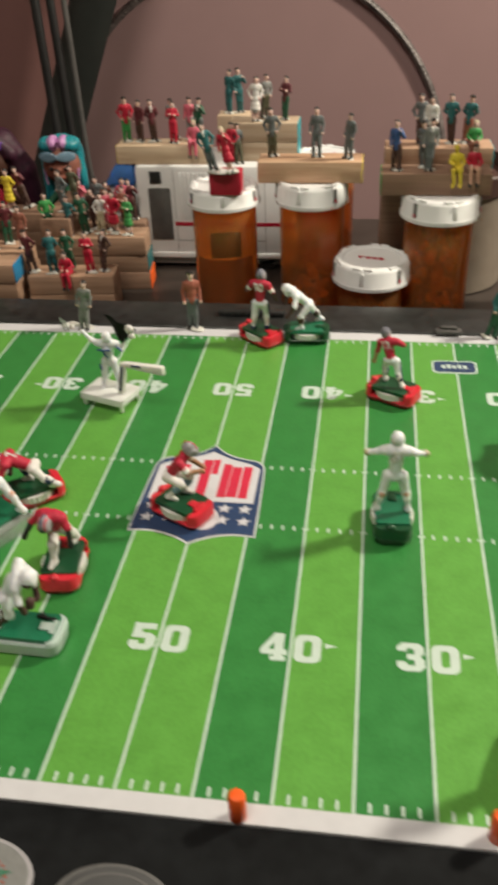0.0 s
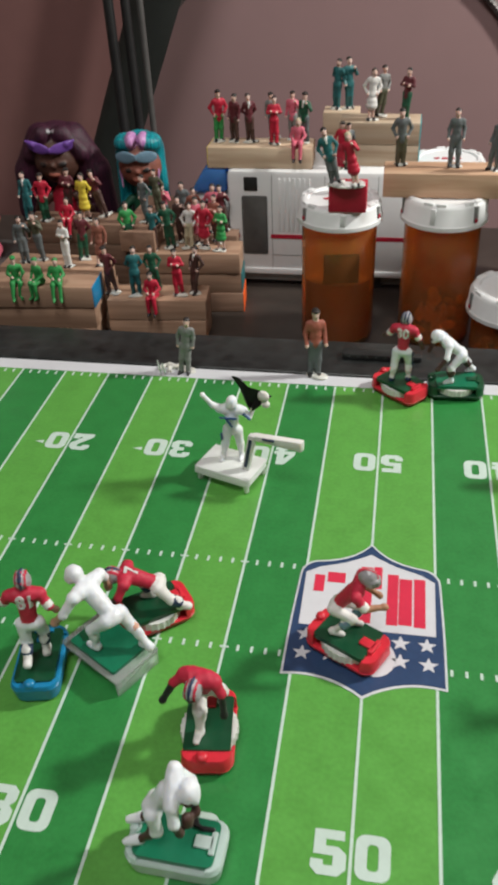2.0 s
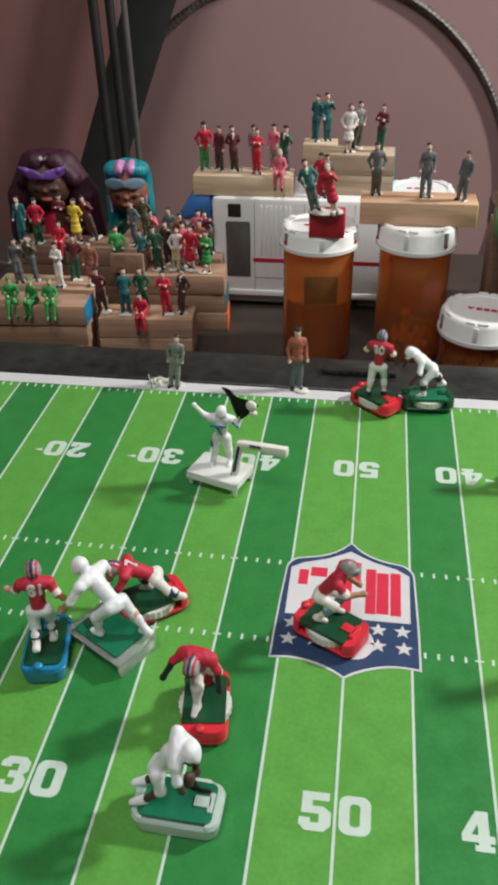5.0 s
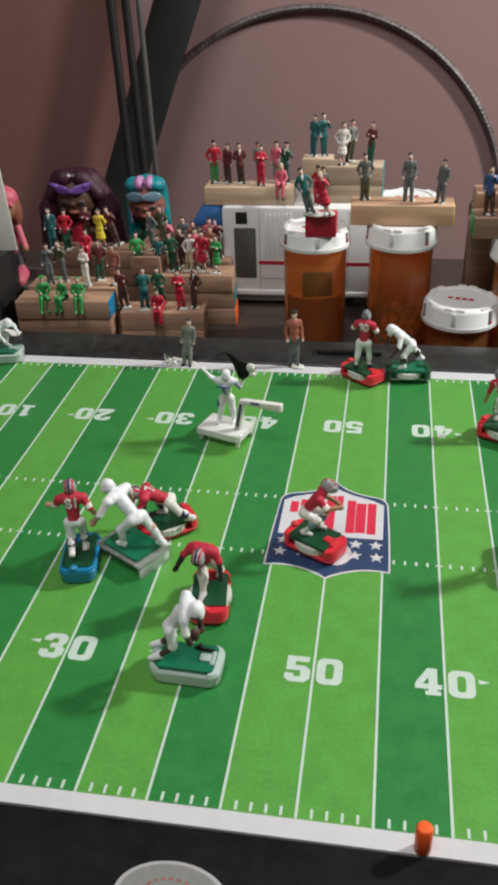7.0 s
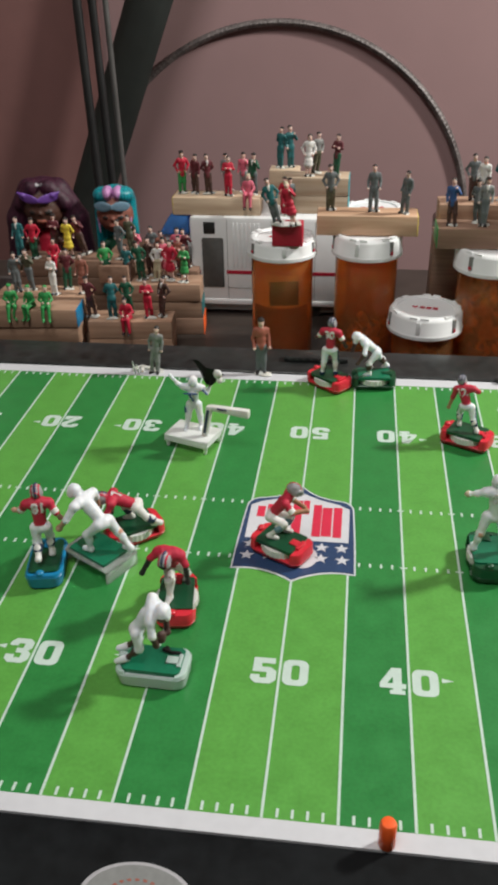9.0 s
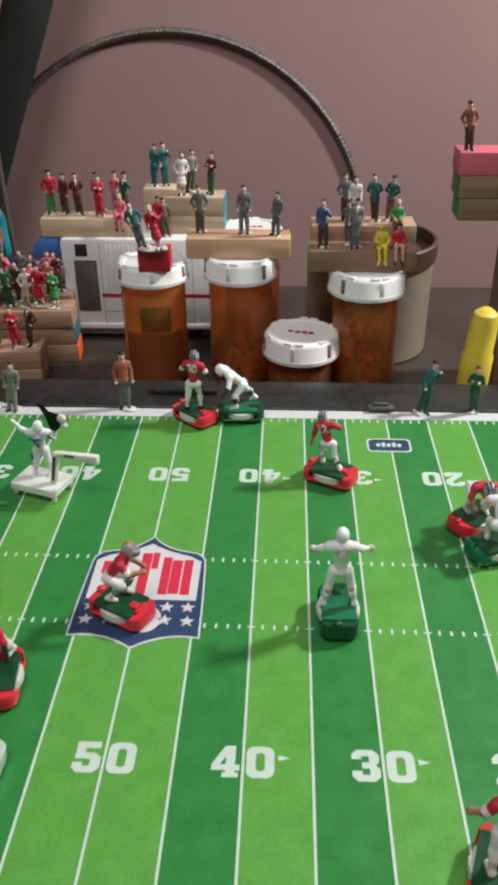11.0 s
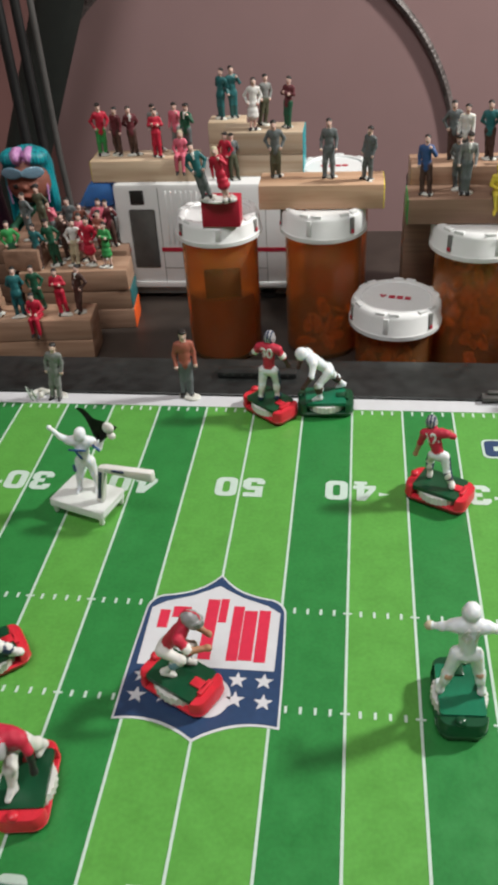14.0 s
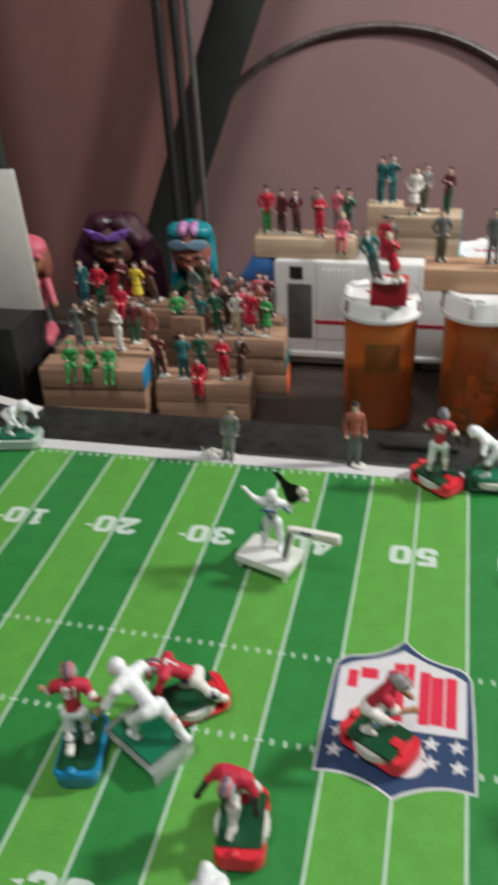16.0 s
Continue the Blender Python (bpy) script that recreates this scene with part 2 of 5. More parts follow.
class Mould:
    """A moulded plastic body: rounded solids melted into one skin, each keeping its own paint. Millimetres."""

    def __init__(self, cell=0.5, blend=1.0, crease=0.0, seed=0):
        self.cell, self.blend, self.crease, self.solids = cell, blend, crease, []
        self.phase = random.Random(seed).uniform(0, 6)

    def limb(self, a, b, ra, rb, mi):
        self.solids.append(("limb", np.array(a, float), np.array(b, float), ra, rb, mi))

    def egg(self, c, r, mi, turn=None):
        r = (r, r, r) if not isinstance(r, (tuple, list)) else r
        t = np.array(turn or Matrix.Identity(3), float)
        self.solids.append(("egg", np.array(c, float), np.array(r, float), t, max(r), mi))

    def mesh(self, name, mats, unit=0.001):
        boxes = []
        for s in self.solids:
            if s[0] == "limb":
                m = max(s[3], s[4])
                boxes.append((np.minimum(s[1], s[2]) - m, np.maximum(s[1], s[2]) + m))
            else:
                boxes.append((s[1] - s[4], s[1] + s[4]))
        h = self.cell
        lo = np.min([b[0] for b in boxes], axis=0) - 3 * h
        hi = np.max([b[1] for b in boxes], axis=0) + 3 * h
        dim = np.ceil((hi - lo) / h).astype(int) + 1
        field = np.full(dim, 9.0)
        near = np.full(dim, 9.0)
        paint = np.zeros(dim, int)
        axes = [lo[i] + h * np.arange(dim[i]) for i in range(3)]
        pad = self.blend + 2 * h
        for s, (b0, b1) in zip(self.solids, boxes):
            i0 = np.maximum(((b0 - pad - lo) / h).astype(int), 0)
            i1 = np.minimum(((b1 + pad - lo) / h).astype(int) + 2, dim)
            sl = tuple(slice(a, b) for a, b in zip(i0, i1))
            p = np.stack(np.meshgrid(*[ax[c] for ax, c in zip(axes, sl)], indexing="ij"), -1)
            if s[0] == "limb":
                ba, pa = s[2] - s[1], p - s[1]
                q = np.clip(pa @ ba / max(ba @ ba, 1e-6), 0, 1)
                d = np.linalg.norm(pa - q[..., None] * ba, axis=-1) - (s[3] + (s[4] - s[3]) * q)
            else:
                q = (p - s[1]) @ s[3]
                k0 = np.linalg.norm(q / s[2], axis=-1)
                k1 = np.linalg.norm(q / s[2] ** 2, axis=-1) + 1e-6
                d = k0 * (k0 - 1) / k1
            f = field[sl]
            w = np.maximum(self.blend - np.abs(f - d), 0) / self.blend
            field[sl] = np.minimum(f, d) - w * w * self.blend / 4
            closer = d < near[sl]
            near[sl] = np.where(closer, d, near[sl])
            paint[sl] = np.where(closer, s[5], paint[sl])
        if self.crease:
            X, Y, Z = np.meshgrid(*axes, indexing="ij")
            field += self.crease * np.sin(1.9 * X + 0.9 * Z + self.phase) * np.sin(1.6 * Y - 1.3 * Z + 2 * self.phase) * np.sin(1.1 * Z + self.phase)
        inside = field < 0
        cells = dim - 1
        total = np.zeros((int(np.prod(cells)), 3))
        count = np.zeros(int(np.prod(cells)))
        quads, tones = [], []
        stride = np.array([cells[1] * cells[2], cells[2], 1])
        for ax in range(3):
            one = [slice(None)] * 3
            two = [slice(None)] * 3
            one[ax], two[ax] = slice(0, -1), slice(1, None)
            one, two = tuple(one), tuple(two)
            at = np.argwhere(inside[one] != inside[two])
            if not len(at):
                continue
            step = np.zeros(3, int)
            step[ax] = 1
            f0 = field[tuple(at.T)]
            f1 = field[tuple((at + step).T)]
            pos = at.astype(float)
            pos[:, ax] += f0 / (f0 - f1)
            u, v = (ax + 1) % 3, (ax + 2) % 3
            ids = []
            for du, dv in ((0, 0), (-1, 0), (-1, -1), (0, -1)):
                c = at.copy()
                c[:, u] += du
                c[:, v] += dv
                n = c @ stride
                np.add.at(total, n, pos)
                np.add.at(count, n, 1)
                ids.append(n)
            ids = np.stack(ids, 1)
            ins = inside[tuple(at.T)]
            ids[~ins] = ids[~ins][:, ::-1]
            quads.append(ids)
            tones.append(np.where(ins, paint[tuple(at.T)], paint[tuple((at + step).T)]))
        quads, tones = np.concatenate(quads), np.concatenate(tones)
        used = np.flatnonzero(count)
        remap = np.zeros(len(count), int)
        remap[used] = np.arange(len(used))
        pts = (total[used] / count[used][:, None] * h + lo) * unit
        me = bpy.data.meshes.new(name)
        me.from_pydata(pts.tolist(), [], remap[quads].tolist())
        me.polygons.foreach_set("material_index", tones.astype(np.int32))
        for m in mats:
            me.materials.append(m)
        me.shade_smooth()
        me.update()
        return me


# ---- room ----
def slab(name, lo, hi, material, bevel=0.0):
    bm = bmesh.new()
    box(bm, lo, hi, bevel)
    return tagged(part(name, bm, material), kind="structure")


slab("wall_north", (-1.7, 0.862, -0.8), (1.7, 1.06, 1.8), WALL)
slab("wall_south", (-1.7, -1.9, -0.8), (1.7, -1.8, 1.8), ROOM)
slab("wall_west", (-1.8, -1.9, -0.8), (-1.7, 1.06, 1.8), ROOM)
slab("wall_east", (1.7, -1.9, -0.8), (1.8, 1.06, 1.8), ROOM)
slab("floor", (-1.8, -1.9, -0.9), (1.8, 1.06, -0.8), mat("wood_floor", (0.12, 0.07, 0.045), 0.5, 0.2, 20))
slab("ceiling", (-1.8, -1.9, 1.8), (1.8, 1.06, 1.9), ROOM)

TABLE_Z = -0.036
table = thing("table", pose(0, 0, TABLE_Z), "dark brown table top under the game board", "table")
bm = bmesh.new()
box(bm, (-0.75, -0.42, -0.028), (0.75, 0.522, 0), 0.004)
part("tabletop", bm, TABLE, table)
for sx in (-0.68, 0.68):
    for sy in (-0.36, 0.46):
        bm = bmesh.new()
        box(bm, (sx - 0.025, sy - 0.025, -0.764), (sx + 0.025, sy + 0.025, -0.029), 0.003)
        part("leg", bm, TABLE, table)

# ---- game board ----
STEP = 0.0254
Y_NEAR, Y_FAR, Y_OUT_N, Y_OUT_F = -0.1335, 0.1865, -0.1405, 0.1965
HASH_N, HASH_F = 0.0015, 0.0465
board = thing("football_board", pose(0, 0, 0), "metal tabletop football field, green striped, in a black frame", "game board")
END = 12 * STEP
bm = bmesh.new()
xs = [k * STEP for k in range(-12, 13)]
ny = 8
for i in range(24):
    k = i - 12
    lit = (k % 2 == 0) if k >= 0 else ((k + 1) % 2 == 0)
    for j in range(ny):
        y0, y1 = (Y_NEAR + (Y_FAR - Y_NEAR) * q / ny for q in (j, j + 1))
        bm.faces.new([bm.verts.new(p) for p in ((xs[i], y0, 0), (xs[i + 1], y0, 0), (xs[i + 1], y1, 0), (xs[i], y1, 0))]).material_index = 0 if lit else 1
bmesh.ops.remove_doubles(bm, verts=bm.verts[:], dist=1e-5)
bmesh.ops.solidify(bm, geom=bm.faces[:], thickness=0.0012)
part("playing_field", bm, [GRASS_LIGHT, GRASS_DARK], board, "two-tone green striped field print", smooth=0)
for name, lo, hi in (("border", (-END - 0.007, Y_OUT_N, -0.0012), (END + 0.007, Y_NEAR, 0.0002)), ("border", (-END - 0.007, Y_FAR, -0.0012), (END + 0.007, Y_OUT_F, 0.0002)),
                     ("border", (-END - 0.007, Y_NEAR, -0.0012), (-END, Y_FAR, 0.0002)), ("border", (END, Y_NEAR, -0.0012), (END + 0.007, Y_FAR, 0.0002))):
    bm = bmesh.new()
    box(bm, lo, hi)
    part(name, bm, BORDER_WHITE, board, "white painted sideline border")
X_IN, X_OUT = END + 0.007, END + 0.04
for lo, hi in (((-X_OUT, Y_OUT_F + 0.0002, -0.034), (X_OUT, 0.2345, 0.0016)), ((-X_OUT, Y_OUT_N, -0.034), (-X_IN - 0.0002, Y_OUT_F, 0.0012)), ((X_IN + 0.0002, Y_OUT_N, -0.034), (X_OUT, Y_OUT_F, 0.0012))):
    bm = bmesh.new()
    box(bm, lo, hi, 0.0014, 0, 3)
    part("frame_rail", bm, RIM_BLACK, board, "scuffed black plastic frame")

bm = bmesh.new()
prof = [(Y_OUT_N - 0.0002, -0.0012), (Y_OUT_N - 0.0008, -0.0004), (-0.1535, -0.0004), (-0.1550, -0.0010), (-0.1880, -0.0105), (-0.1900, -0.0125), (-0.1905, -0.034), (Y_OUT_N - 0.0002, -0.034)]
skin_rings(bm, [[bm.verts.new((x, y, z)) for y, z in prof] for x in (-X_OUT, X_OUT)])
part("frame_rail", bm, RIM_SLOPE, board, "scuffed black plastic frame", 0.4)

T = 0.00012
for k in range(-10, 11):
    bm = bmesh.new()
    w = 0.0005
    box(bm, (k * STEP - w, Y_NEAR + 0.0002, -0.0002), (k * STEP + w, Y_FAR - 0.0002, T))
    part("yard_line", bm, PRINT_WHITE, board)
bm = bmesh.new()
for i in range(-49, 50):
    x = i * STEP / 5
    if i % 5 == 0:
        for y in (HASH_N - 0.012 * x, HASH_F - 0.008 * x):
            box(bm, (x - 0.0017, y - 0.0004, 0), (x + 0.0017, y + 0.0004, T * 1.4))
        continue
    hn, hf = HASH_N - 0.012 * x, HASH_F - 0.008 * x
    for y0, y1 in ((Y_NEAR + 0.0008, Y_NEAR + 0.0042), (Y_FAR - 0.0042, Y_FAR - 0.0008), (hn - 0.0014, hn + 0.0014), (hf - 0.0014, hf + 0.0014)):
        if abs(x) < 0.0295 and -0.02 < y0 < 0.06:
            continue
        box(bm, (x - 0.0005, y0, 0), (x + 0.0005, y1, T))
tagged(part("yard_tick", bm, PRINT_WHITE, board, "short white yard marks", 0), kind="stuff")


DIGIT_1 = [(1.6, 10.6), (1.6, 12), (4, 13.5), (6.9, 13.5), (6.9, 2.6), (9, 2.6), (9, 0), (1.2, 0), (1.2, 2.6), (3.3, 2.6), (3.3, 10.6)]
DIGIT_2 = [(0, 9.2), (0, 11.4), (2.1, 13.5), (7.8, 13.5), (10, 11.4), (10, 8.2), (5, 2.9), (6.8, 2.9), (6.8, 4.2), (10, 4.2), (10, 0), (0, 0), (0, 2.6), (6.3, 9), (6.3, 10.7), (3.6, 10.7), (3.6, 9.2)]
DIGIT_3 = [(0, 11.5), (2, 13.5), (7.8, 13.5), (9.8, 11.6), (9.8, 8.4), (8.4, 6.9), (10, 5.4), (10, 2.1), (7.9, 0), (2, 0), (0, 2), (0, 4.4), (3.6, 4.4), (3.6, 2.8), (6.3, 2.8), (6.3, 5.5), (3.6, 5.5), (3.6, 8.1), (6.2, 8.1), (6.2, 10.7), (3.6, 10.7), (3.6, 9.4), (0, 9.4)]
DIGIT_5 = [(0.6, 13.5), (9.2, 13.5), (9.2, 10.6), (4, 10.6), (4, 8.6), (7.6, 8.6), (10, 6.6), (10, 2.2), (7.8, 0), (2, 0), (0, 2), (0, 4.4), (3.6, 4.4), (3.6, 2.9), (6.2, 2.9), (6.2, 5.9), (0.6, 5.9)]
DIGIT_4 = ([(0, 5.4), (2.9, 5.4), (5, 8.9), (5, 13.5), (4.6, 13.5)], [(5, 13.5), (8.4, 13.5), (8.4, 5.4), (5, 5.4)], [(0, 5.4), (0, 2.9), (10, 2.9), (10, 5.4)], [(5, 2.9), (5, 2), (3.8, 2), (3.8, 0), (9.6, 0), (9.6, 2), (8.4, 2), (8.4, 2.9)])


def slab_digit(ch, m):
    """One block numeral with slab ends, 10 by 13.5 mm, printed flat on the field."""
    bm = bmesh.new()
    fit_ = lambda pts: [((x - 5) * 0.00102, (y - 6.75) * 0.001) for x, y in pts]
    if ch == "0":
        def oval(w, h, r):
            return [(5 + sx * (w - r) + r * math.cos(math.radians(q)), 6.75 + sy * (h - r) + r * math.sin(math.radians(q))) for sx, sy, q0 in ((1, 1, 0), (-1, 1, 90), (-1, -1, 180), (1, -1, 270)) for q in (q0, q0 + 22, q0 + 45, q0 + 68, q0 + 90)]
        o, i_ = fit_(oval(5.0, 6.75, 3.0)), fit_(oval(1.6, 3.9, 1.2))
        for k in range(20):
            plate(bm, [o[k], o[(k + 1) % 20], i_[(k + 1) % 20], i_[k]], 0, T)
    elif ch == "4":
        for pts in DIGIT_4:
            plate(bm, fit_(pts), 0, T)
    else:
        plate(bm, fit_({"1": DIGIT_1, "2": DIGIT_2, "3": DIGIT_3, "5": DIGIT_5}[ch]), 0, T)
    bmesh.ops.remove_doubles(bm, verts=bm.verts[:], dist=1e-7)
    part("yard_numeral", bm, PRINT_WHITE, board, smooth=0).matrix_basis = m


def yard_number(value, x, y, turn):
    a, b = value
    for ch, dx in ((a, -0.0063), (b, 0.0063)):
        s = -1 if turn else 1
        slab_digit(ch, pose(x + s * dx, y, 0.00002, 0, 0, 180 if turn else 0))


for k in range(-4, 5):
    value = str(50 - 10 * abs(k))
    for y, turn in ((-0.0685, False), (0.1205, True)):
        x = 2 * k * STEP
        yard_number(value, x, y, turn)
        if k:
            s = 1 if k > 0 else -1
            bm = bmesh.new()
            q = x + s * 0.0128
            yy = y + (0.002 if not turn else -0.002)
            plate(bm, [(q, yy - 0.0012), (q + s * 0.0045, yy), (q, yy + 0.0012)], 0, T)
            part("yard_arrow", bm, PRINT_WHITE, board, smooth=0)


# shield emblem in plain shapes
def shield(inset):
    """The right half from the lower tip round to the peak, then its mirror image."""
    w, yb, tip, peak = 0.0290 - inset, -0.0072 + inset * 1.2, -0.0142 + inset * 1.5, 0.0635 - inset * 1.4
    half = [(0.0, tip)]
    for i in range(1, 9):
        a = i / 8
        half.append((w * a, tip + (yb - tip) * (math.sin(a * math.pi / 2) ** 0.8 + 0.22 * math.sin(math.pi * a))))
    for i in range(1, 7):
        a = i / 6
        half.append((w * (1 - 0.05 * math.sin(math.pi * a * 0.5) + 0.02 * math.sin(math.pi * a)), yb + (0.0430 - yb) * a))
    ys = 0.0535 - inset
    for i in range(1, 7):
        a = math.radians(90 * i / 6)
        half.append((w * 0.95 - 0.0075 * (1 - math.cos(a)), 0.0430 + (ys - 0.0430 - 0.0020) * math.sin(a)))
    x0, y0 = half[-1]
    for i in range(1, 6):
        a = i / 6
        half.append((x0 * (1 - a), y0 + (peak - y0) * (0.35 * a + 0.65 * a ** 3)))
    half.append((0.0, peak))
    return half + [(-x, y) for x, y in half[-2:0:-1]]


for name, inset, mtl, z in (("emblem_edge", 0.0, BORDER_WHITE, 2), ("emblem_field", 0.0008, LOGO_NAVY, 3)):
    bm = bmesh.new()
    plate(bm, shield(inset), 0, T * z)
    part(name, bm, mtl, board, smooth=0)
bm = bmesh.new()
plate(bm, [(-0.0252, 0.0165), (0.0252, 0.0165), (0.0252, 0.0440), (0.020, 0.0476), (0.010, 0.0512), (0.004, 0.0545), (0, 0.0570), (-0.004, 0.0545), (-0.010, 0.0512), (-0.020, 0.0476), (-0.0252, 0.0440)], 0, T * 4)
part("emblem_panel", bm, BORDER_WHITE, board, "white panel of the shield", 0)
for x0, x1, y0, y1, sl in ((0.0070, 0.0112, 0.0200, 0.0465, 0.0), (0.0115, 0.0165, 0.0205, 0.0445, 0.0), (0.0172, 0.0215, 0.0200, 0.0450, 0.0), (-0.0035, 0.0012, 0.0200, 0.0495, 0.0), (0.0016, 0.0048, 0.038, 0.0500, 0.0), (-0.0215, -0.0175, 0.034, 0.0430, 0.0), (-0.0165, -0.0095, 0.0395, 0.0450, 0.0)):
    bm = bmesh.new()
    plate(bm, [(x0 - sl, y0), (x1 - sl, y0), (x1 + sl, y1), (x0 + sl, y1)], 0, T * 5)
    part("emblem_bar", bm, LOGO_RED, board, smooth=0)
for sx in (-1, 1):
    for cx, cy in ((0.0125, 0.0118), (0.0220, 0.0118), (0.0125, 0.0035), (0.0225, 0.0030)):
        bm = bmesh.new()
        plate(bm, [(sx * cx + r * math.sin(a), cy + r * math.cos(a)) for a, r in ((math.pi * i / 5, 0.0036 if i % 2 == 0 else 0.0015) for i in range(10))], 0, T * 4)
        part("emblem_star", bm, BORDER_WHITE, board, smooth=0)
bm = bmesh.new()
plate(bm, [(0.0035 + 0.0075 * math.cos(a), 0.004 + 0.0085 * math.sin(a)) for a in (math.pi * i / 14 for i in range(28))], 0, T * 4)
part("emblem_oval", bm, BORDER_WHITE, board, smooth=0)
# maker's badge
bm = bmesh.new()
rr = lambda w, h, r: [(0.126 + sx * (w - r) + r * math.cos(math.radians(q)), 0.1555 + sy * (h - r) + r * math.sin(math.radians(q))) for sx, sy, q0 in ((1, 1, 0), (-1, 1, 90), (-1, -1, 180), (1, -1, 270)) for q in (q0, q0 + 30, q0 + 60, q0 + 90)]
plate(bm, rr(0.0130, 0.0075, 0.003), 0, T * 2)
part("badge_edge", bm, PRINT_WHITE, board, smooth=0)
bm = bmesh.new()
plate(bm, rr(0.0118, 0.0063, 0.0025), 0, T * 3)
part("badge", bm, LOGO_NAVY, board, smooth=0)
bm = bmesh.new()
for i in range(5):
    box(bm, (0.1185 + i * 0.0031, 0.1535, 0), (0.1207 + i * 0.0031, 0.1570 + 0.001 * (i % 2), T * 4))
part("badge_bars", bm, PRINT_WHITE, board, smooth=0)
# round stickers on the sloping near rail
for cx, mtl, edge in ((-0.0355, C["grey"], C["silver"]), (0.008, BLACK, GREY)):
    for name, k, m, z in (("sticker", 1.0, edge, 0.0002), ("sticker_face", 0.92, mtl, 0.0003)):
        bm = bmesh.new()
        plate(bm, [(0.0185 * k * math.cos(math.pi * i / 20), 0.0110 * k * math.sin(math.pi * i / 20)) for i in range(40)], -0.0002, z)
        q = part(name, bm, m, board, smooth=0)
        q.matrix_basis = pose(cx, -0.1635 if cx < 0 else -0.1670, -0.0034 if cx < 0 else -0.00445, 16.1, 0, 0)
bm = bmesh.new()
plate(bm, [(-0.0105, -0.0006), (-0.004, -0.0020), (0.004, -0.0022), (0.0118, 0.0020), (0.005, 0.0022), (0.001, 0.0036), (-0.003, 0.0008)], 0, 0.0005)
q = part("sticker_mark", bm, C["jade"], board, smooth=0)
q.matrix_basis = pose(-0.0355, -0.1635, -0.0034, 16.1, 0, 0)


for cx, y0, z0, r0, mtl in ((-0.0355, -0.1635, -0.0034, 0.50, C["rust"]), (0.008, -0.1670, -0.00445, 0.72, GREY)):
    bm = bmesh.new()
    n = 48
    for i in range(n):
        if mtl is not GREY and i % 2:
            continue
        a, b = math.tau * i / n, math.tau * (i + 1) / n
        plate(bm, [(0.0185 * q * math.cos(c), 0.0110 * q * math.sin(c)) for q, c in ((r0, a), (r0 + 0.06, a), (r0 + 0.06, b), (r0, b))], 0, 0.00042)
    part("sticker_ring", bm, mtl, board, smooth=0).matrix_basis = pose(cx, y0, z0, 16.1, 0, 0)


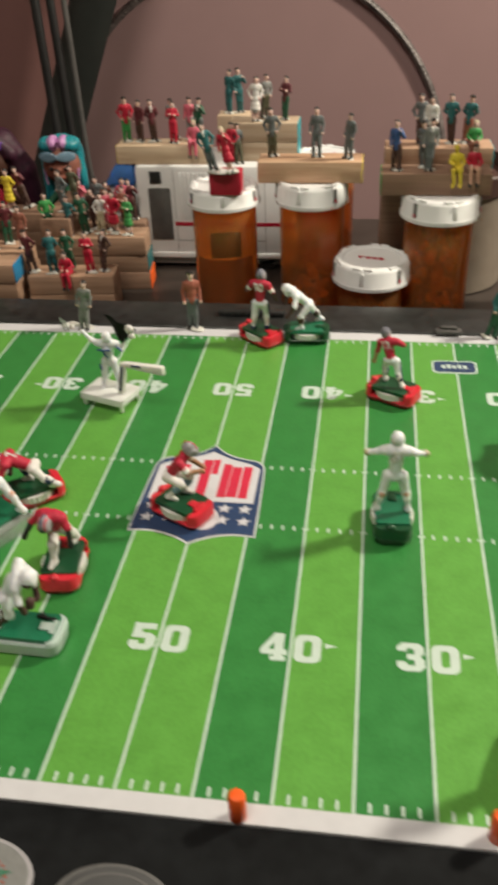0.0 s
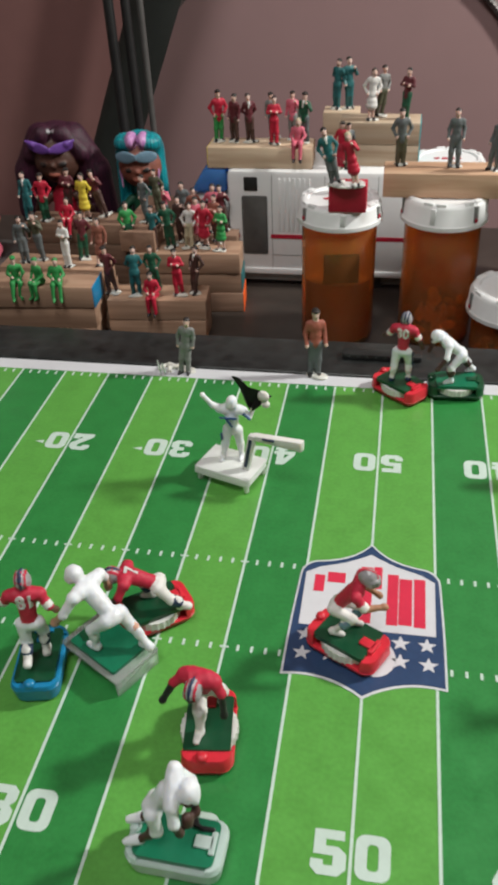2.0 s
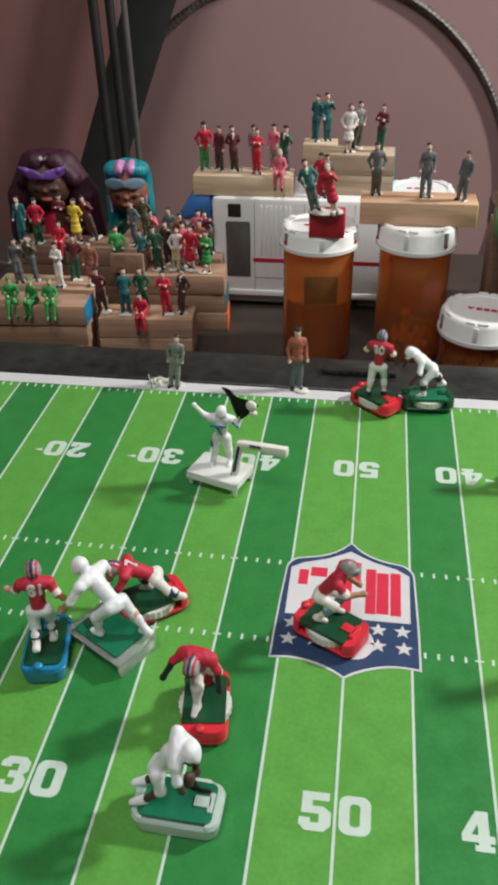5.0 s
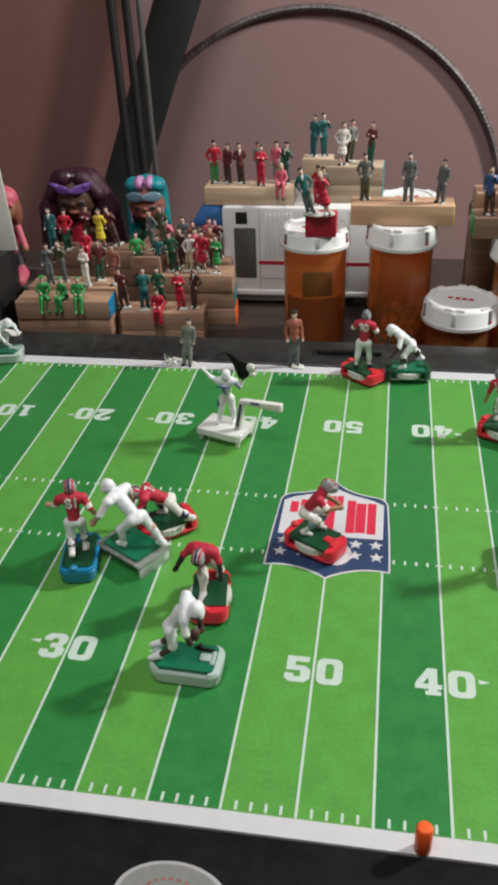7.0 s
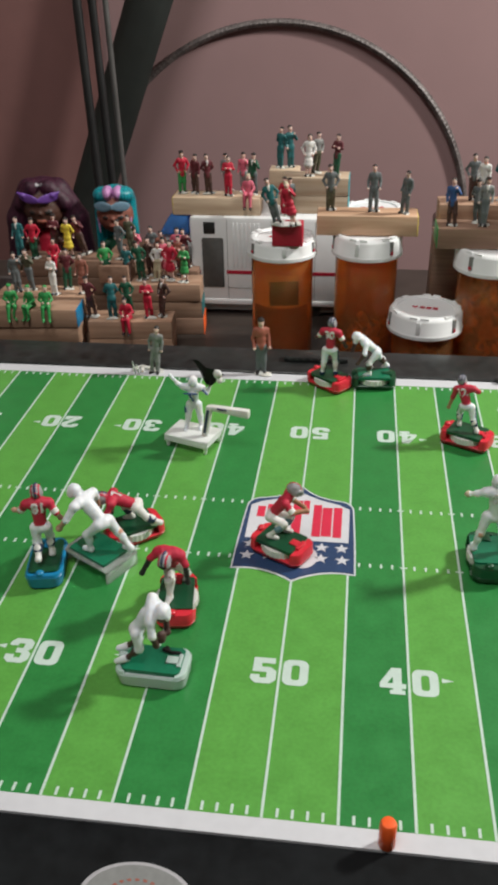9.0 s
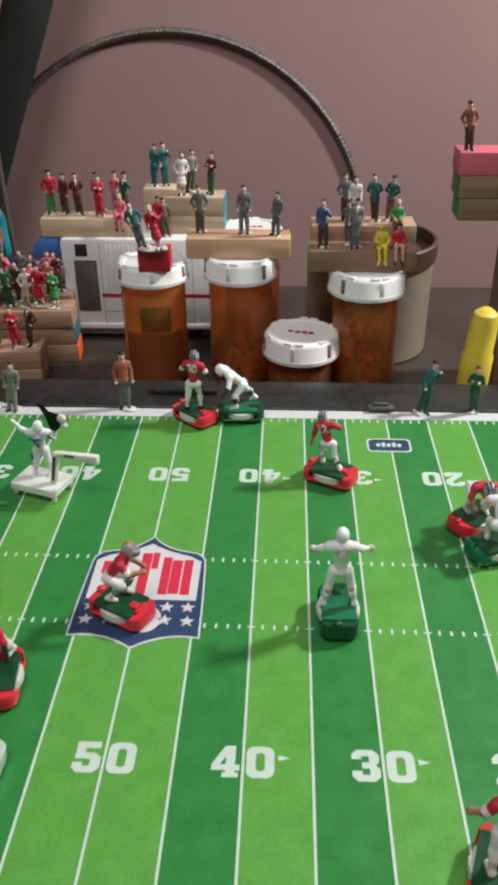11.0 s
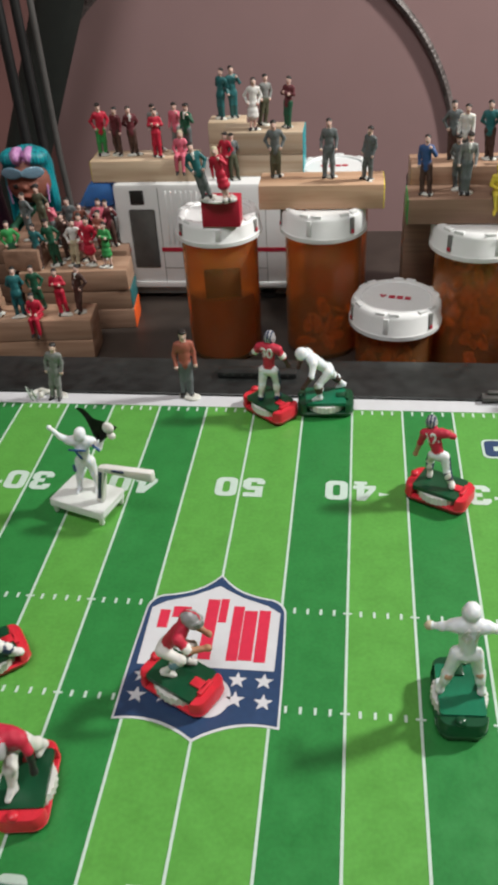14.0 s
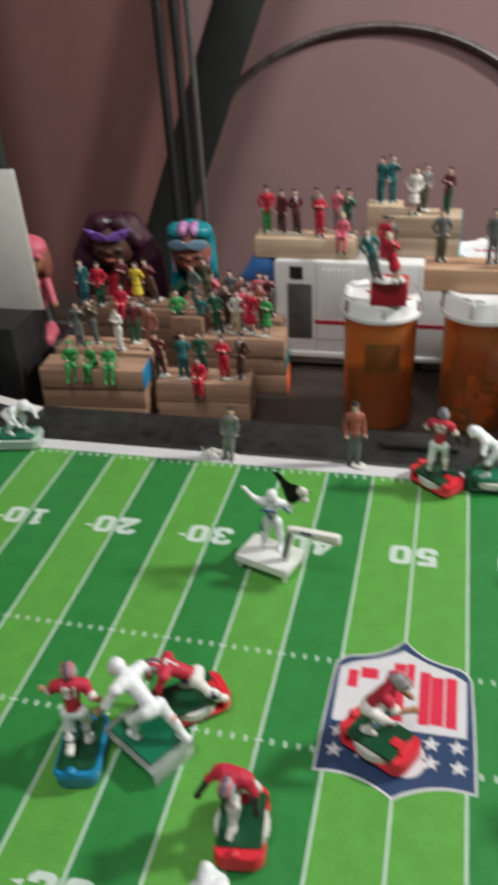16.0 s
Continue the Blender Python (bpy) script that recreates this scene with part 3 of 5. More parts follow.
# ---- figurines ----
def person_mesh(top, legs, kind="stand", hair="hair", skin="face", shirt=None, foot="black", glue=True, seed=0):
    """A moulded railway figure about 37 mm high, facing -y, feet (or seat) at the origin; one plain mesh."""
    rnd = random.Random(seed)
    mo = Mould(0.5, 0.9, 0.10, seed)
    mats = [C[skin], C[hair], C[top], C[legs], C[foot], C[shirt or top], C["glue"]]
    j = lambda s=0.5: rnd.uniform(-s, s)
    if kind == "sit":
        up = 2.4
        for s in (-1, 1):
            kx, fy = s * (2.4 + j(0.7)), -8 + j(1.4)
            mo.limb((s * 1.8, 1.5, up), (kx, -6.6, up + 0.8 + j(0.8)), 2.3, 1.8, 3)
            mo.limb((kx, -6.8, up + 0.6), (kx + j(1.2), fy, -6.4), 1.7, 1.2, 3)
            mo.limb((kx, fy, -7.4), (kx + s * 0.4, fy - 2.8, -8.2), 1.2, 0.9, 4)
    else:
        up = 18.0
        st = 1.9 + j(0.7)
        if kind == "dress":
            for z, rx, ry in ((10.4, 4.4, 3.8), (13.5, 3.9, 3.3), (17.5, 3.3, 2.7)):
                mo.egg((0, 0, z), (rx, ry, 3.2), 2)
        for s in (-1, 1):
            stride = s * j(2.6)
            leg = 0 if kind == "dress" else 3
            r = (1.4, 1.1, 0.9) if kind == "dress" else (2.2, 1.7, 1.45)
            mo.limb((s * 1.5, 0, up), (s * st * 0.95, stride * 0.5 - 0.4, 9.5), r[0], r[1], leg)
            mo.limb((s * st * 0.95, stride * 0.5 - 0.4, 9.5), (s * st, stride + 0.4, 1.8), r[1], r[2], leg)
            mo.limb((s * st, stride + 0.8, 1.0), (s * (st + 0.6), stride - 2.4, 0.9), 1.15, 0.95, 4)
        if glue:
            for q in range(6):
                mo.egg((j(3.6), j(2.6), 0.35), (rnd.uniform(1.6, 3.4), rnd.uniform(1.4, 2.6), rnd.uniform(0.5, 1.2)), 6)
    lean = j(0.6)
    mo.egg((0, 0, up + 0.4), (3.1, 2.4, 3.2), 3 if kind == "stand" and seed % 3 == 0 else 2)
    mo.egg((lean * 0.4, -0.1, up + 4.4), (2.9, 2.2, 4.2), 2)
    mo.egg((lean, -0.1, up + 8.8), (3.7, 2.3, 3.6), 2)
    mo.limb((lean - 2.5, 0.1, up + 10.6), (lean + 2.5, 0.1, up + 10.6), 1.35, 1.35, 2)
    if kind == "stand" and seed % 3:
        mo.egg((0, 0.1, up - 1.6), (3.35, 2.7, 2.6), 2)
    if shirt:
        mo.limb((lean, -1.7, up + 11.4), (lean, -2.1, up + 8.0), 0.9, 0.45, 5)
    hx, hy = lean + j(0.6), -0.5 + j(0.5)
    mo.limb((lean, 0.1, up + 11.4), (hx, hy, up + 13.2), 1.25, 1.15, 0)
    mo.egg((hx, hy, up + 15.1), (1.75, 2.0, 2.4), 0)
    mo.egg((hx, hy - 1.9, up + 14.8), (0.5, 0.6, 0.7), 0)
    mo.egg((hx, hy + 0.6, up + 16.5), (1.95, 2.1, 1.55), 1)
    if kind == "dress" or hair == "sand":
        mo.egg((hx, hy + 1.2, up + 14.4), (2.2, 1.5, 2.6), 1)
    elif seed % 2:
        mo.egg((hx, hy - 0.9, up + 17.0), (2.0, 2.0, 0.7), 1)
    mode = rnd.choice(("down", "pocket", "pocket", "cross", "up", "back")) if kind in ("stand", "dress") else {"cross": "cross", "sit": "lap"}.get(kind, "down")
    for s in (-1, 1):
        sh = (lean + s * 3.5, 0.1, up + 10.3)
        if mode == "down" or (mode == "up" and s < 0):
            el, ha = (s * (4.6 + j()), 0.8, up + 5.2), (s * (4.5 + j(0.8)), -1.4 + j(1.2), up + 0.4)
        elif mode == "pocket":
            el, ha = (s * 6.0, 1.5 + j(), up + 5.4), (s * 3.9, -1.0, up + 1.2)
        elif mode == "back":
            el, ha = (s * 5.2, 2.0, up + 5.4), (s * 1.6, 3.0, up + 1.6)
        elif mode == "cross":
            el, ha = (s * 4.9, -0.7, up + 5.9), (-s * 1.2, -3.1, up + 6.6 + s * 0.5)
        elif mode == "up":
            el, ha = (s * 5.6, -1.2, up + 6.0), (s * 3.4, -3.6, up + 10.4)
        else:
            el, ha = (s * 5.2, -0.4 + j(), up + 5.2), (s * 2.6, -5.0 + j(), up + 3.2 + j(1.5))
        mo.limb(sh, el, 1.35, 1.15, 2)
        mo.limb(el, ha, 1.15, 0.9, 2)
        d = Vector(ha) - Vector(el)
        mo.egg(Vector(ha) + d.normalized() * 1.1, 0.95, 0)
    return mo.mesh("figurine", mats)


def person(x, y, z, top, legs, label, kind="stand", rz=0, scale=1.0, group="spectator figurines", lean=None, **more):
    me = person_mesh(top, legs, kind, seed=int(abs(x) * 1e4 + abs(y) * 3e4), **more)
    ob = new("figurine", me)
    rnd = random.Random(int(abs(x) * 2e4 + abs(y) * 5e4))
    rz += 0 if kind == "sit" or lean is not None else rnd.uniform(-34, 34)
    if kind != "sit":
        x, y = x + rnd.uniform(-0.0014, 0.0014), y + rnd.uniform(-0.0016, 0.0016)
    ob.matrix_basis = pose(x, y, z, rnd.uniform(-4, 4), rnd.uniform(-5, 5) if lean is None else lean, rz) @ Matrix.Scale(scale * rnd.uniform(0.88, 0.98), 4)
    return tagged(ob, label, "figurine", group)


# ---- wooden blocks ----
def wood_block(x, y, z, rz=0, size=(0.075, 0.025, 0.0148), material=None, end=None, end_side=1, label="pine building block, sawn edges", tilt=0):
    """A block with its near lower edge's middle at x, y, z."""
    bm = bmesh.new()
    w, d, h = size
    box(bm, (-w / 2, 0, 0), (w / 2, d, h), 0.0007)
    if end:
        for f in bm.faces:
            if f.calc_center_median().x * end_side > w / 2 - 0.0008:
                f.material_index = 1
    ob = part("wood_block", bm, [material or WOOD] + ([C[end]] if end else []))
    ob.matrix_basis = pose(x, y, z, 0, tilt, rz)
    return tagged(ob, label, "block", "stacked wooden blocks")


L0 = TABLE_Z
H = 0.0150
# low stands at the left of the ambulance
for n in range(3):
    wood_block(-0.2300 + 0.001 * n, 0.2735 + 0.001 * (n % 2), L0 + n * H, 3.6 + 0.6 * (n - 1), material=WOOD_MID, end="base_blue" if n == 2 else None, label="brown pine block under seated green figurines")
for n in range(2):
    wood_block(-0.1545 + 0.0006 * n, 0.292, L0 + n * H, 3.4 + n, size=(0.067, 0.025, 0.0148), material=WOOD_MID, label="brown pine block, front step of the figurine stand")
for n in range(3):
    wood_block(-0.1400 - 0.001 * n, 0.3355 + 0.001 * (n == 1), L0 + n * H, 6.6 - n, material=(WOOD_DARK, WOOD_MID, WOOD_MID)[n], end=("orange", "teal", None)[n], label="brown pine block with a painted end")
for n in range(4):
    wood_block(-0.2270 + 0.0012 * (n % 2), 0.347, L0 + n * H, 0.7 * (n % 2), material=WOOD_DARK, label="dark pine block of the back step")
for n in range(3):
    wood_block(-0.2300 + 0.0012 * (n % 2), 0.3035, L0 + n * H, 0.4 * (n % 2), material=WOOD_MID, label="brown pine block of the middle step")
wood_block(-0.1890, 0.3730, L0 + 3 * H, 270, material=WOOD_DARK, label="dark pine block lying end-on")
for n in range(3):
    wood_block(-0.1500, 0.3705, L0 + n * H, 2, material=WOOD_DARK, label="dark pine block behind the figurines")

# ---- amber bottles ----
def pill_bottle(x, y, z, height, rad=0.0238, cap_r=0.0270, label="", fill=None, mark=True, turn=0, cap_h=0.0165):
    ob = thing("pill_bottle", pose(x, y, z, 0, 0, turn), label, "pill bottle", "amber pill bottles")
    top = height - cap_h
    bm = bmesh.new()
    lathe(bm, [(rad - 0.003, 0.0), (rad - 0.0006, 0.0008), (rad, 0.003), (rad, top - 0.004), (rad * 0.95, top), (rad * 0.95, top + 0.006), (rad * 0.95 - 0.0013, top + 0.006), (rad * 0.95 - 0.0013, top), (rad - 0.0013, top - 0.005), (rad - 0.0013, 0.0035), (rad - 0.004, 0.002)], 48)
    part("vial", bm, AMBER, ob, "translucent amber plastic vial")
    bm = bmesh.new()
    prof = [(cap_r - 0.0012, top), (cap_r, top + 0.0008), (cap_r, top + 0.0032), (cap_r - 0.0007, top + 0.0040), (cap_r - 0.0012, top + cap_h - 0.0030), (cap_r - 0.0028, top + cap_h - 0.0008), (cap_r - 0.005, top + cap_h), (cap_r - 0.0068, top + cap_h - 0.0002), (cap_r - 0.0075, top + cap_h - 0.0012), (0.002, top + cap_h - 0.0012)]
    lathe(bm, prof, 56)
    part("cap", bm, CAP_WHITE, ob, "white ribbed childproof cap")
    for i in range(6):
        a = math.radians(60 * i + 28)
        bm = bmesh.new()
        box(bm, (-0.0016, -0.0006, top + 0.0045), (0.0016, 0.0009, top + cap_h - 0.0022), 0.0004)
        q = part("notch", bm, C["grey"] if i % 2 else CAP_WHITE, ob)
        if i % 2:
            bm = bmesh.new()
            box(bm, (-0.0011, -0.0012, top + 0.0048), (0.0011, -0.0007, top + 0.0072), 0.0002)
            w = part("notch_mark", bm, C["red"], ob)
            w.matrix_basis = pose((cap_r - 0.0010) * math.cos(a), (cap_r - 0.0010) * math.sin(a), 0, 0, 0, math.degrees(a) + 90)
        for side in (-1, 1):
            b = a + side * 0.16
            bm = bmesh.new()
            box(bm, (-0.0030, -0.0005, top + cap_h - 0.0030), (0.0030, 0.0020, top + cap_h + 0.0004), 0.0004)
            w = part("cap_lug", bm, CAP_WHITE, ob)
            w.matrix_basis = pose((cap_r - 0.0030) * math.cos(b), (cap_r - 0.0030) * math.sin(b), 0, 0, 0, math.degrees(b) + 90)
        q.matrix_basis = pose((cap_r - 0.0010) * math.cos(a), (cap_r - 0.0010) * math.sin(a), 0, 0, 0, math.degrees(a) + 90)
    if mark:
        bm = bmesh.new()
        zt = top + cap_h - 0.0011
        plate(bm, [(-0.0105, 0.0012), (-0.0082, -0.0018), (-0.0059, 0.0012), (-0.0070, 0.0026), (-0.0082, 0.0016), (-0.0094, 0.0026)], zt, zt + 0.0002)
        for i in range(3):
            box(bm, (-0.0045 + i * 0.0048, -0.0017, zt), (-0.0008 + i * 0.0048, 0.0022, zt + 0.0002))
        part("cap_print", bm, C["red"], ob, "red print on the cap", 0)
    bm = bmesh.new()
    if fill == "paper":
        rs = []
        for zz in (0.004, top * 0.55):
            rs.append([bm.verts.new(((rad - 0.002) * math.sin(a), -(rad - 0.002) * math.cos(a), zz)) for a in (math.radians(-75 + 9 * i) for i in range(16))])
        for i in range(15):
            bm.faces.new((rs[0][i], rs[0][i + 1], rs[1][i + 1], rs[1][i]))
        bmesh.ops.solidify(bm, geom=bm.faces[:], thickness=0.0003)
        part("label_sheet", bm, AMBER_DARK, ob, "label seen through the amber wall")
        bm = bmesh.new()
        box(bm, (-0.011, -0.0190, top * 0.56), (0.011, -0.0178, top * 0.80), 0.0004)
        part("dark_slip", bm, C["hair"], ob)
    else:
        rnd = random.Random(int(x * 1000) + 7)
        for i in range(70 if fill == "full" else 26):
            a, r = rnd.uniform(0, 6.28), (rad - 0.0055) * math.sqrt(rnd.random())
            zz = rnd.uniform(0.006, top * (0.96 if fill == "full" else 0.34))
            t = Euler((rnd.uniform(0, 3), rnd.uniform(0, 3), rnd.uniform(0, 3))).to_matrix()
            ball(bm, (r * math.cos(a), r * math.sin(a), zz), (0.0048, 0.0036, 0.0014), 0, 7, 4, t)
        tagged(part("contents", bm, PILL, ob, "crumpled orange contents"), kind="stuff")
    return ob


pill_bottle(-0.0345, 0.315, L0, 0.0950, cap_h=0.0140, label="tall amber pill bottle with a white cap", fill="paper", turn=10)
pill_bottle(0.0300, 0.322, L0, 0.0970, label="amber pill bottle with white cap, half full", fill="half", turn=-15)
pill_bottle(0.0755, 0.289, L0, 0.0510, cap_r=0.0282, label="short amber pill bottle, white cap with red print", fill="half", turn=-12)
pill_bottle(0.1215, 0.304, L0, 0.0935, cap_r=0.0280, label="amber pill bottle filled with orange pieces", fill="full", turn=20, rad=0.0240)
pill_bottle(0.0345, 0.412, L0, 0.0915, label="amber pill bottle standing behind the blocks", fill="half", turn=5)

# blocks lying on the caps
RED_TOP = L0 + 0.0950
rb = wood_block(-0.0285, 0.2895, RED_TOP - 0.0008, 0, size=(0.0225, 0.0125, 0.0165), label="short end of a red-painted wooden block")
rb.data.materials[0] = C["red"]
bm = bmesh.new()
rnd = random.Random(5)
rim_ = [(0.0102 * math.cos(a) * rnd.uniform(0.9, 1.05), 0.0054 * math.sin(a) * rnd.uniform(0.85, 1.05)) for a in (math.tau * i / 26 for i in range(26))]
plate(bm, rim_, 0.0, 0.0010)
for i in range(9):
    ball(bm, (rnd.uniform(-0.008, 0.008), rnd.uniform(-0.004, 0.004), 0.001), (rnd.uniform(0.0012, 0.0024), rnd.uniform(0.0012, 0.0024), rnd.uniform(0.0008, 0.0020)), 0, 8, 5)
q = part("dried_glue", bm, C["white"], rb, "spread of dried white glue")
q.matrix_basis = Matrix.Translation((0, 0, max(v.co.z for v in rb.data.vertices) - 0.0003))
B_TOP = L0 + 0.0970
wood_block(0.0290, 0.3120, B_TOP - 0.0008, 0.6, material=WOOD_WARM, end="yellow", label="pine block with a yellow end on a bottle cap")
D_TOP = L0 + 0.0935
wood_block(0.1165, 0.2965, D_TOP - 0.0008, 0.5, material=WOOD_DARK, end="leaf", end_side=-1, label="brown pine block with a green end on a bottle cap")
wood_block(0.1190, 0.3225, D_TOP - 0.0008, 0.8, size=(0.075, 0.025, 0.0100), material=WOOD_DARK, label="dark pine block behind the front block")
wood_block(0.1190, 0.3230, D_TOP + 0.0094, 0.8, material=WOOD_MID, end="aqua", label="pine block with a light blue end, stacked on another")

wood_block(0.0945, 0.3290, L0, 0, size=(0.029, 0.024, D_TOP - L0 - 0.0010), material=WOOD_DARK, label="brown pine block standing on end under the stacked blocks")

# ---- toy ambulance ----
AMB_Z = L0
amb = thing("toy_ambulance", pose(-0.055, 0.385, AMB_Z), "white toy ambulance with a red stripe and blue roof light", "toy car")
bm = bmesh.new()
box(bm, (-0.066, 0.0, 0.010), (0.066, 0.062, 0.088), 0.004)
part("box_body", bm, CAP_WHITE, amb, "scuffed white plastic box body")
bm = bmesh.new()
box(bm, (-0.104, 0.004, 0.010), (-0.0662, 0.058, 0.048), 0.005)
part("cab", bm, CAP_WHITE, amb)
bm = bmesh.new()
box(bm, (-0.092, 0.006, 0.0482), (-0.0664, 0.056, 0.070), 0.004)
part("cab_top", bm, CAP_WHITE, amb)
bm = bmesh.new()
box(bm, (-0.094, 0.003, 0.0702), (-0.0668, 0.059, 0.088), 0.003)
for v in bm.verts:
    if v.co.x < -0.080:
        v.co.x += (v.co.z - 0.0702) * 0.62
part("roof_light", bm, BLUE_LENS, amb, "blue plastic roof light")
for x0, x1 in ((-0.0885, -0.0785), (-0.0770, -0.0685)):
    bm = bmesh.new()
    box(bm, (x0, 0.0045, 0.0500), (x1, 0.0062, 0.0640), 0.0005)
    part("cab_window", bm, BLACK, amb)
for z0, z1, nm in ((0.0385, 0.0415, "stripe"),):
    for x0, x1 in ((-0.066, -0.0575), (-0.0345, 0.066)):
        bm = bmesh.new()
        box(bm, (x0, -0.0004, z0), (x1, 0.0008, z1))
        part(nm, bm, C["red"], amb, "thin red stripe")
bm = bmesh.new()
box(bm, (-0.0555, -0.0007, 0.0260), (-0.0365, 0.001, 0.0700), 0.0015)
part("side_door", bm, GREY, amb, "dark grey sliding side door")
bm = bmesh.new()
box(bm, (-0.0535, -0.0006, 0.0735), (-0.0435, 0.001, 0.0835), 0.0006)
part("side_window", bm, BLACK, amb)
for i in range(7):
    bm = bmesh.new()
    box(bm, (-0.0290 + i * 0.0036, -0.0005, 0.044), (-0.0272 + i * 0.0036, 0.0008, 0.083), 0.0004)
    part("panel_rib", bm, CAP_WHITE, amb)
for x0, x1, z0, z1 in ((-0.0335, -0.0331, 0.014, 0.085), (0.0045, 0.0049, 0.014, 0.085), (0.0420, 0.0424, 0.014, 0.085), (-0.0330, 0.0044, 0.0255, 0.0259), (0.0050, 0.0419, 0.0255, 0.0259)):
    bm = bmesh.new()
    box(bm, (x0, -0.0003, z0), (x1, 0.0006, z1))
    part("panel_seam", bm, C["grey"], amb)
bm = bmesh.new()
box(bm, (-0.0660, -0.0012, 0.0105), (0.0660, 0.0008, 0.0150), 0.0006)
part("sill", bm, CAP_WHITE, amb)
bm = bmesh.new()
box(bm, (-0.1035, 0.002, 0.004), (0.0655, 0.060, 0.0098), 0.001)
part("chassis", bm, C["grey"], amb)
for cx in (-0.078, 0.042):
    for cy in (0.006, 0.056):
        bm = bmesh.new()
        rs = [ring(bm, (cx, cy + d, 0.0085), Vector((r, 0, 0)), Vector((0, 0, r)), 20) for d, r in ((-0.004, 0.006), (-0.0038, 0.0085), (0.0038, 0.0085), (0.004, 0.006))]
        skin_rings(bm, rs)
        part("wheel", bm, BLACK, amb)
AMB_TOP = L0 + 0.088
wood_block(-0.0975, 0.3890, AMB_TOP, 0.6, material=WOOD, end="yellow", end_side=-1, label="pale pine block on the ambulance roof")
for n in range(2):
    wood_block(-0.0145, 0.3985, AMB_TOP + n * H, -0.5, size=(0.056, 0.025, 0.0148), material=WOOD, end="aqua", label="pale pine block with a light blue end, one of two")
    wood_block(-0.0430, 0.4250, AMB_TOP + n * H, 0.5, size=(0.026, 0.019, 0.0148), material=WOOD, label="short pale pine block behind the stack")
C_TOP = AMB_TOP + 2 * H

# ---- open tin behind the right-hand bottle ----
tin = thing("tin", pose(0.1330, 0.384, L0), "tall round grey-brown tin with a dark brown rim", "tin")
bm = bmesh.new()
lathe(bm, [(0.044, 0), (0.0475, 0.0015), (0.0480, 0.080), (0.0462, 0.080), (0.0455, 0.004)], 56)
part("body", bm, mat("dull_tin", (0.30, 0.25, 0.205), 0.42, 0.22, 50, 0.05, 0.25), tin)
bm = bmesh.new()
lathe(bm, [(0.0483, 0.076), (0.0500, 0.0765), (0.0505, 0.0905), (0.0490, 0.0918), (0.0470, 0.0915), (0.0462, 0.0800), (0.0462, 0.0765)], 56)
part("rim", bm, C["umber"], tin, "dark brown lid rim")
bm = bmesh.new()
lathe(bm, [(0.0458, 0.0805), (0.0458, 0.0820), (0.002, 0.0822)], 40)
part("lid", bm, C["umber"], tin)

# ---- yellow marker and the overhanging stack at the right ----
bm = bmesh.new()
lathe(bm, [(0.0100, 0), (0.0108, 0.001), (0.0108, 0.046), (0.0096, 0.048), (0.0096, 0.068), (0.0080, 0.0765), (0.0035, 0.0800)], 24)
ob = part("highlighter", bm, C["yellow"])
ob.matrix_basis = pose(0.1945, 0.262, L0 + 0.0005, 0, 3, 0)
tagged(ob, "upright yellow plastic marker pen on the table", "marker")
bm = bmesh.new()
box(bm, (0.218, 0.292, L0), (0.262, 0.336, L0 + 0.128), 0.002)
tagged(part("carton", bm, WOOD_DARK), "brown card carton carrying blocks", "box")
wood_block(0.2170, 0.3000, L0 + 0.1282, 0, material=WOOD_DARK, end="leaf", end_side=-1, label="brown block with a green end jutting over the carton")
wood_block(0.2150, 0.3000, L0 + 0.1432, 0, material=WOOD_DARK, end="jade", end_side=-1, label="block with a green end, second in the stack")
ob = wood_block(0.2140, 0.3000, L0 + 0.1582, 0, label="pink painted block at the top of the stack")
ob.data.materials[0] = C["pink"]

# ---- backdrop things ----
bm = bmesh.new()
rows = []
for i in range(721):
    a = math.radians(-48 + 276 * i / 720)
    out = Vector((math.cos(a), 0, math.sin(a)))
    twist = 0.2565 * a / 0.0125 * math.tau
    ring_ = []
    for q in range(12):
        b = math.tau * q / 12
        rad = 0.0043 * (1 + 0.16 * math.cos(2 * b + twist) * math.cos(2 * b - twist))
        ring_.append(bm.verts.new(Vector((-0.0905, 0.8565, -0.092)) + out * (0.2565 + rad * math.cos(b)) + Vector((0, rad * math.sin(b), 0))))
    rows.append(ring_)
skin_rings(bm, rows)
hoop_mat = mat("braided_cord", (0.15, 0.128, 0.125), 0.42, 0.95, 420, 0.8, 0.1)
ob = part("wire_hoop", bm, hoop_mat)
tagged(ob, "large hoop of dark glittery braided cord", "hoop")
bm = bmesh.new()
box(bm, (-0.35, 0.82, -0.80), (0.17, 0.88, -0.278), 0.01)
tagged(part("storage_box", bm, BLACK), "dark storage box under the hoop", "box")
for x0, x1, yy, w, m in ((-0.270, -0.274, 0.62, 0.0050, BLACK), (-0.2555, -0.2595, 0.625, 0.0046, BLACK), (-0.243, -0.247, 0.63, 0.0032, GREY)):
    bm = bmesh.new()
    tube(bm, [(x1 - 0.02, yy, 0.9), (x1, yy, 0.30), (x0, yy, 0.0), (x0 + 0.02, yy, -0.40), (x0 + 0.03, yy, -0.795)], w, 10)
    tagged(part("pole", bm, m), "thin black upright pole behind the dolls", "pole")
bm = bmesh.new()
n = 90
cols = [(-1.30 + 0.985 * i / n, 0.828 + 0.0035 * math.sin(i * 0.16) + 0.001 * math.sin(i * 0.37)) for i in range(n + 1)]
outline_ = [(x, y) for x, y in cols] + [(x, y + 0.004) for x, y in cols[::-1]]
skin_rings(bm, [[bm.verts.new((x, y, z)) for x, y in outline_] for z in (-0.79, -0.30, 0.20, 0.70, 1.20, 1.60)])
